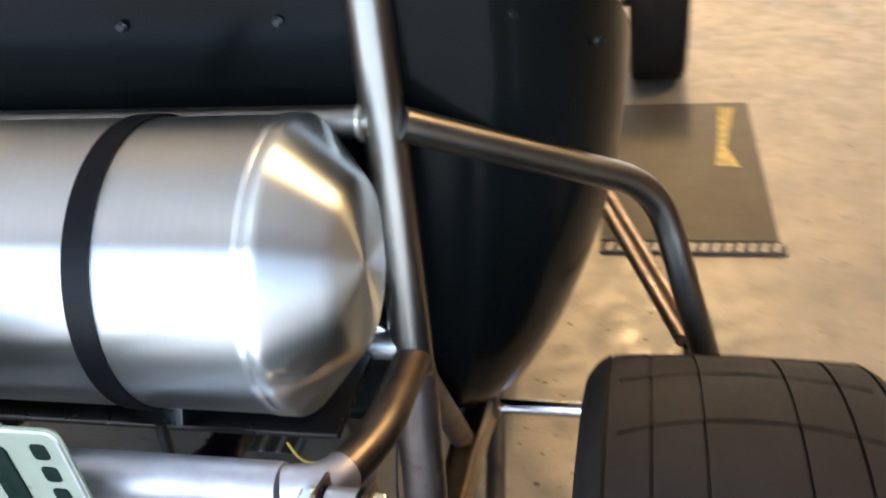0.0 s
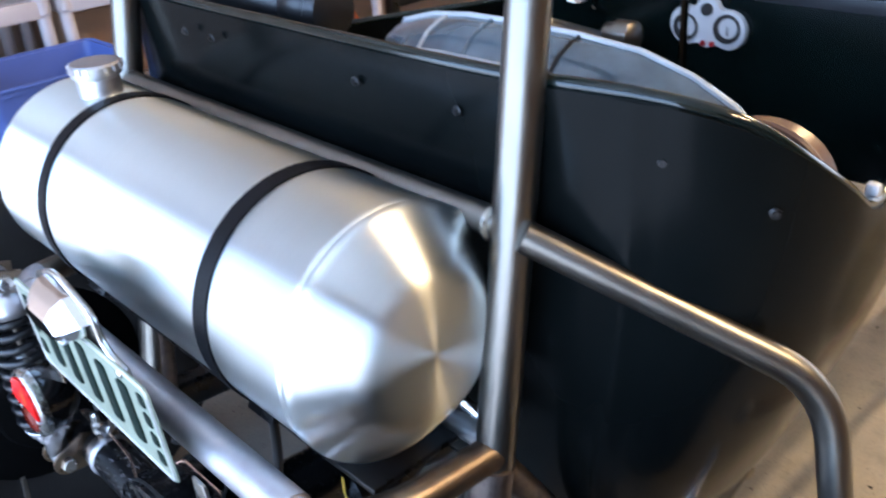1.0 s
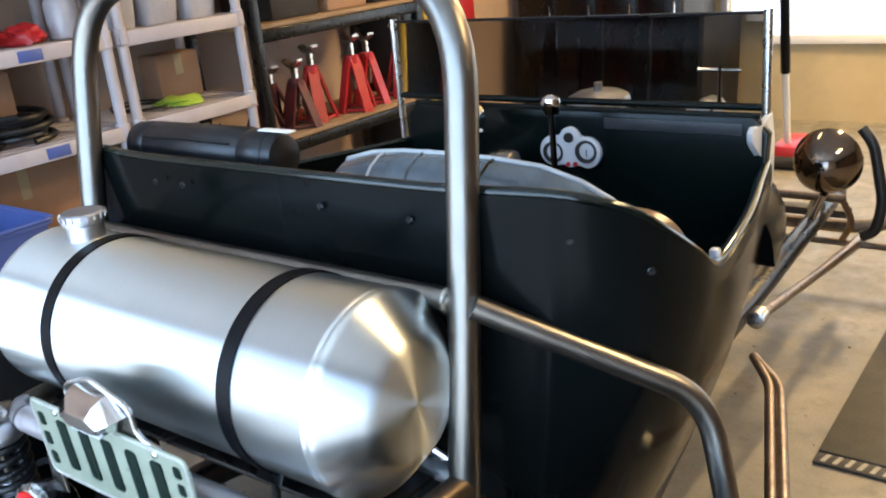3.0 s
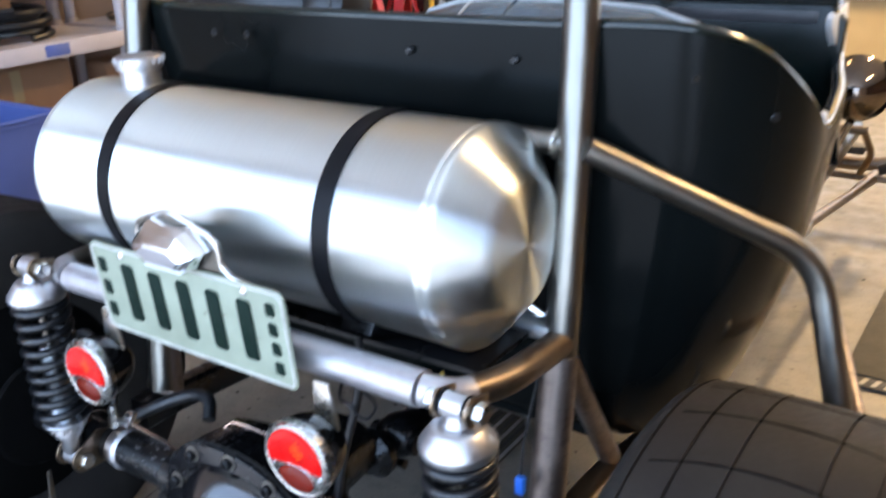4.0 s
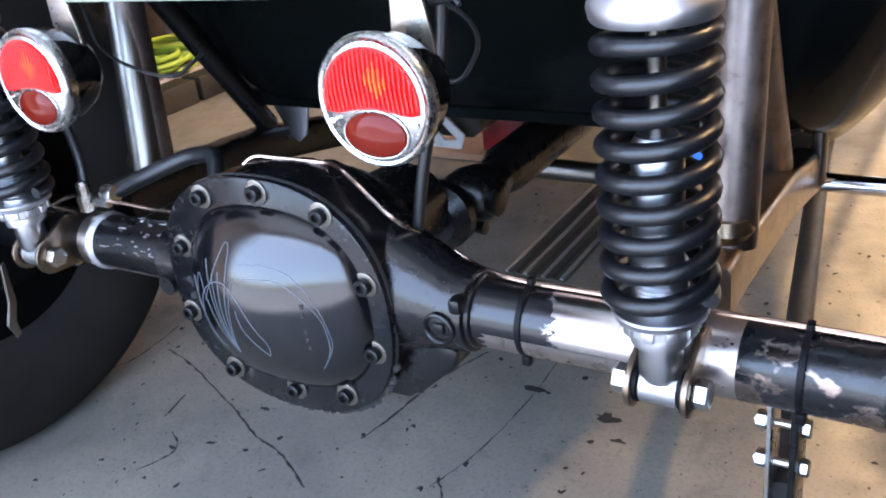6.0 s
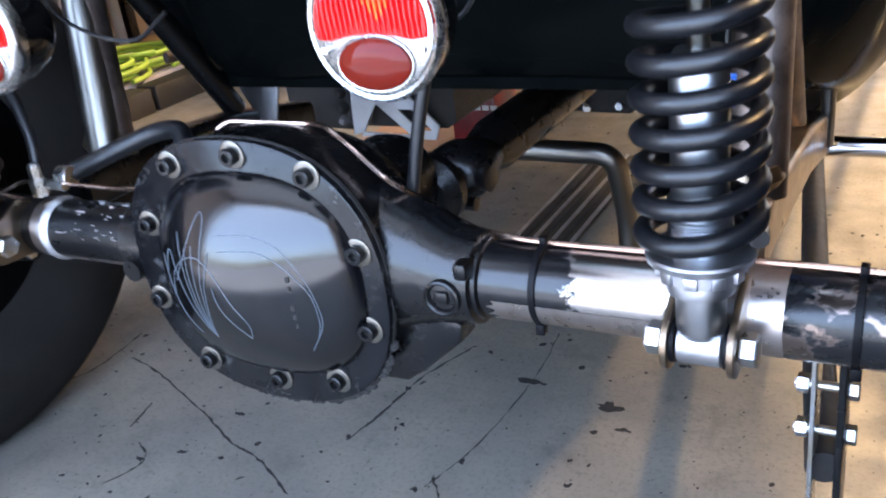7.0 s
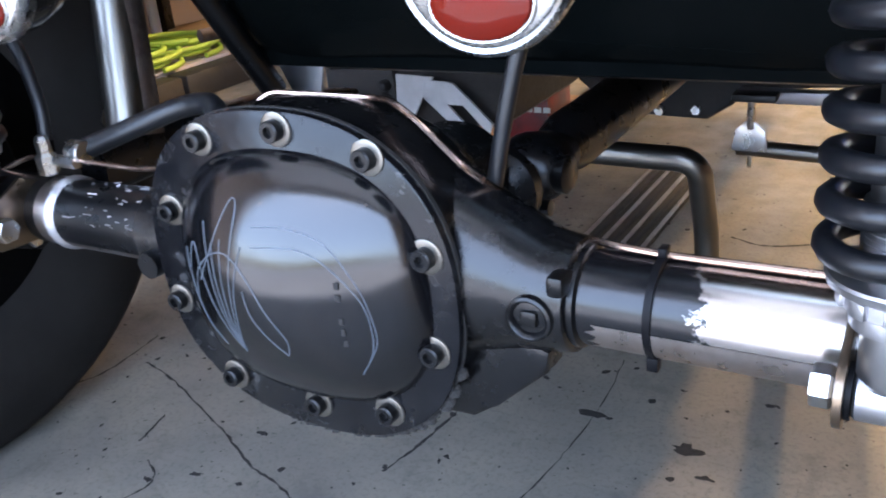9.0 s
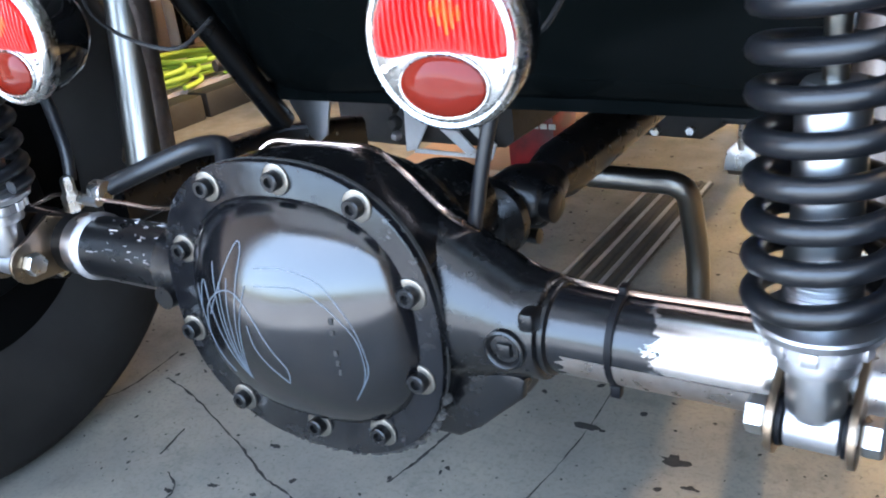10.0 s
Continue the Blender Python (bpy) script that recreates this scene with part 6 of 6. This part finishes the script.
# bench between the rack and the car
bench = thing("work_bench", (-1.45, 2.75, 0), "low dark work bench with scattered tools", "bench")
under(part("top", box_bm((-1.75, 2.1, 0.40), (-1.15, 3.4, 0.44), 0.006), DARK), bench)
for x in (-1.70, -1.20):
    for y in (2.15, 3.35):
        under(part("leg", box_bm((x - 0.025, y - 0.025, 0), (x + 0.025, y + 0.025, 0.40), 0.003), BLACK), bench)
for k in range(9):
    a, x, y = rnd.uniform(0, 3.1), rnd.uniform(-1.62, -1.28), rnd.uniform(2.25, 3.25)
    d = Vector((math.cos(a), math.sin(a), 0)) * rnd.uniform(0.06, 0.12)
    p = Vector((x, y, 0.44 + 0.012))
    t = tagged(part("hand_tool", tube_bm([p - d, p - d * 0.8, p + d * 0.5, p + d * 0.6, p + d], 0.01, 10, radii=[0.012, 0.007, 0.007, 0.012, 0.012]), (ZINC, YELLOW, DARK)[k % 3]), "small hand tool lying on the bench", "tool", "bench tools")

# ---- tote and clutter beside the left rear wheel ----
cart = thing("tool_cart", (-1.72, 0.35, 0), "dark low cart that carries a blue tote", "cart")
under(part("top", box_bm((-1.94, -0.16, 0.37), (-1.45, 0.86, 0.40), 0.008), DARK), cart)
under(part("lip", box_bm((-1.45, -0.16, 0.36), (-1.435, 0.86, 0.425), 0.003), BLACK), cart)
under(part("shelf", box_bm((-1.91, -0.13, 0.12), (-1.47, 0.83, 0.14), 0.004), DARK), cart)
for x in (-1.89, -1.49):
    for y in (-0.11, 0.81):
        under(part("leg", tube_bm([(x, y, 0.05), (x, y, 0.37)], 0.016, 10), BLACK), cart)
        under(part("castor", lathe_bm([(-0.012, 0.02), (-0.010, 0.025), (0.010, 0.025), (0.012, 0.02)], (x, y, 0.025), "x", 16), RUBBER), cart)
bin_("blue_tote", (-1.93, 0.36, 0.40), (-1.58, 0.80, 0.675), BLUE, "blue plastic tote standing open on a cart")
bin_("parts_crate", (-1.92, -0.12, 0.40), (-1.66, 0.19, 0.50), DARK, "low dark plastic crate on a cart")
lump("blue_bag", (-1.70, 0.285, 0.40), (0.055, 0.045, 0.135), SKYBLUE, "light blue plastic bag between a crate and a tote", "bag", 11)
lump("white_rag", (-1.56, 0.20, 0.40), (0.075, 0.075, 0.05), WHITE, "crumpled white rag on a cart", "rag", 12)
lump("black_glove", (-1.80, 0.10, 0.42), (0.07, 0.06, 0.10), VINYL, "black work glove in a crate", "glove", 13)
lump("yellow_sponge", (-1.73, -0.02, 0.42), (0.03, 0.03, 0.06), YELLOW, "small yellow sponge in a crate", "sponge", 14)

# ---- far end ----
col_ = thing("lift_column", (-2.2, 4.0, 0), "red steel column of a car lift", "column")
under(part("column", box_bm((-2.42, 3.93, 0.02), (-2.21, 4.10, 2.9), 0.008), RED), col_)
under(part("foot_plate", box_bm((-2.47, 3.85, 0), (-2.10, 4.2, 0.02), 0.004), RED), col_)
# locker added only to darken the gap between rack and column
locker = thing("dark_gap_locker", (-2.33, 3.58, 0), "tall dark locker added to darken the gap beside a lift column", "locker")
under(part("body", box_bm((-2.47, 3.28, 0.05), (-2.20, 3.89, 1.85), 0.008), DARK), locker)
for k in range(2):
    y = 3.295 + 0.295 * k
    under(part("door", box_bm((-2.199, y, 0.08), (-2.185, y + 0.285, 1.82), 0.004), BLACK), locker)
    under(part("handle", tube_bm([(-2.178, y + 0.03, 0.95), (-2.178, y + 0.03, 1.08)], 0.006, 8), CHROME), locker)
under(part("plinth", box_bm((-2.45, 3.31, 0.0), (-2.22, 3.86, 0.05), 0.003), BLACK), locker)
pole = thing("yellow_pole", (-2.05, 3.42, 0), "thin yellow wooden pole leaning by the rack", "pole")
under(part("shaft", tube_bm([(-2.05, 3.42, 0.0), (-2.12, 3.45, 1.6)], 0.02, 10), YELLOW), pole)
cab = thing("dark_cabinet", (-1.2, 5.1, 0), "row of dark steel tool cabinets", "cabinet")
under(part("body", box_bm((-2.4, 4.9, 0.0), (-1.19, 5.45, 1.5), 0.01), DARK), cab)
for k in range(4):
    x = -2.38 + 0.295 * k
    d = under(part("door", box_bm((x, 4.885, 0.06), (x + 0.28, 4.9, 1.46), 0.005), BLACK), cab)
    under(part("handle", tube_bm([(x + 0.25, 4.875, 0.7), (x + 0.25, 4.875, 0.85)], 0.006, 8), CHROME), cab)
win = tagged(new("window_1"), "wide bright window over the far wall", "window", kind="structure")
under(part("window_frame", box_bm((-1.17, Y1 - 0.03, 0.50), (3.8, Y1 - 0.003, 0.56), 0.004), WHITE), win)
under(part("window_frame", box_bm((-1.17, Y1 - 0.03, 1.60), (3.8, Y1 - 0.003, 1.66), 0.004), WHITE), win)
for x in (-1.17, 0.05, 1.30, 2.5, 3.74):
    under(part("mullion", box_bm((x, Y1 - 0.028, 0.56), (x + 0.05, Y1 - 0.004, 1.60), 0.003), PRIMER), win)
fj = thing("floor_jack", (-0.38, 4.4, 0), "red floor jack with a black and white handle", "jack")
under(part("frame", box_bm((-0.45, 4.28, 0.03), (-0.31, 4.62, 0.13), 0.02), RED), fj)
under(part("wheel", lathe_bm([(-0.09, 0.04), (0.09, 0.04)], (-0.38, 4.3, 0.04), "x", 16), DARK), fj)
under(part("wheel", lathe_bm([(-0.09, 0.035), (0.09, 0.035)], (-0.38, 4.60, 0.035), "x", 16), DARK), fj)
under(part("handle_lower", tube_bm([(-0.38, 4.35, 0.14), (-0.352, 4.17, 0.55)], 0.018, 10), WHITE), fj)
under(part("handle_grip", tube_bm([(-0.352, 4.17, 0.55), (-0.33, 4.02, 1.10)], 0.024, 10), STRAP), fj)
coil("hose_loop", (0.55, 4.6, 0.0), 0.2, 0.012, 3, HOSE, "loop of black hose on the floor", "hose")
# red carton and board under the car, far side
bx = thing("red_carton", (-0.46, 1.37, 0.02), "red printed carton lying on a board", "carton")
under(part("carton", box_bm((-0.535, 1.31, 0.021), (-0.415, 1.44, 0.152), 0.004), CARTONRED), bx)
for k in range(3):
    under(part("print_bar", box_bm((-0.47 + 0.022 * k, 1.3085, 0.118), (-0.453 + 0.022 * k, 1.3098, 0.130)), WHITE_DIAL), bx)
tagged(part("board", box_bm((-0.84, 1.28, 0.0), (-0.37, 1.82, 0.02), 0.003), CARD), "flat tan board on the floor", "board")
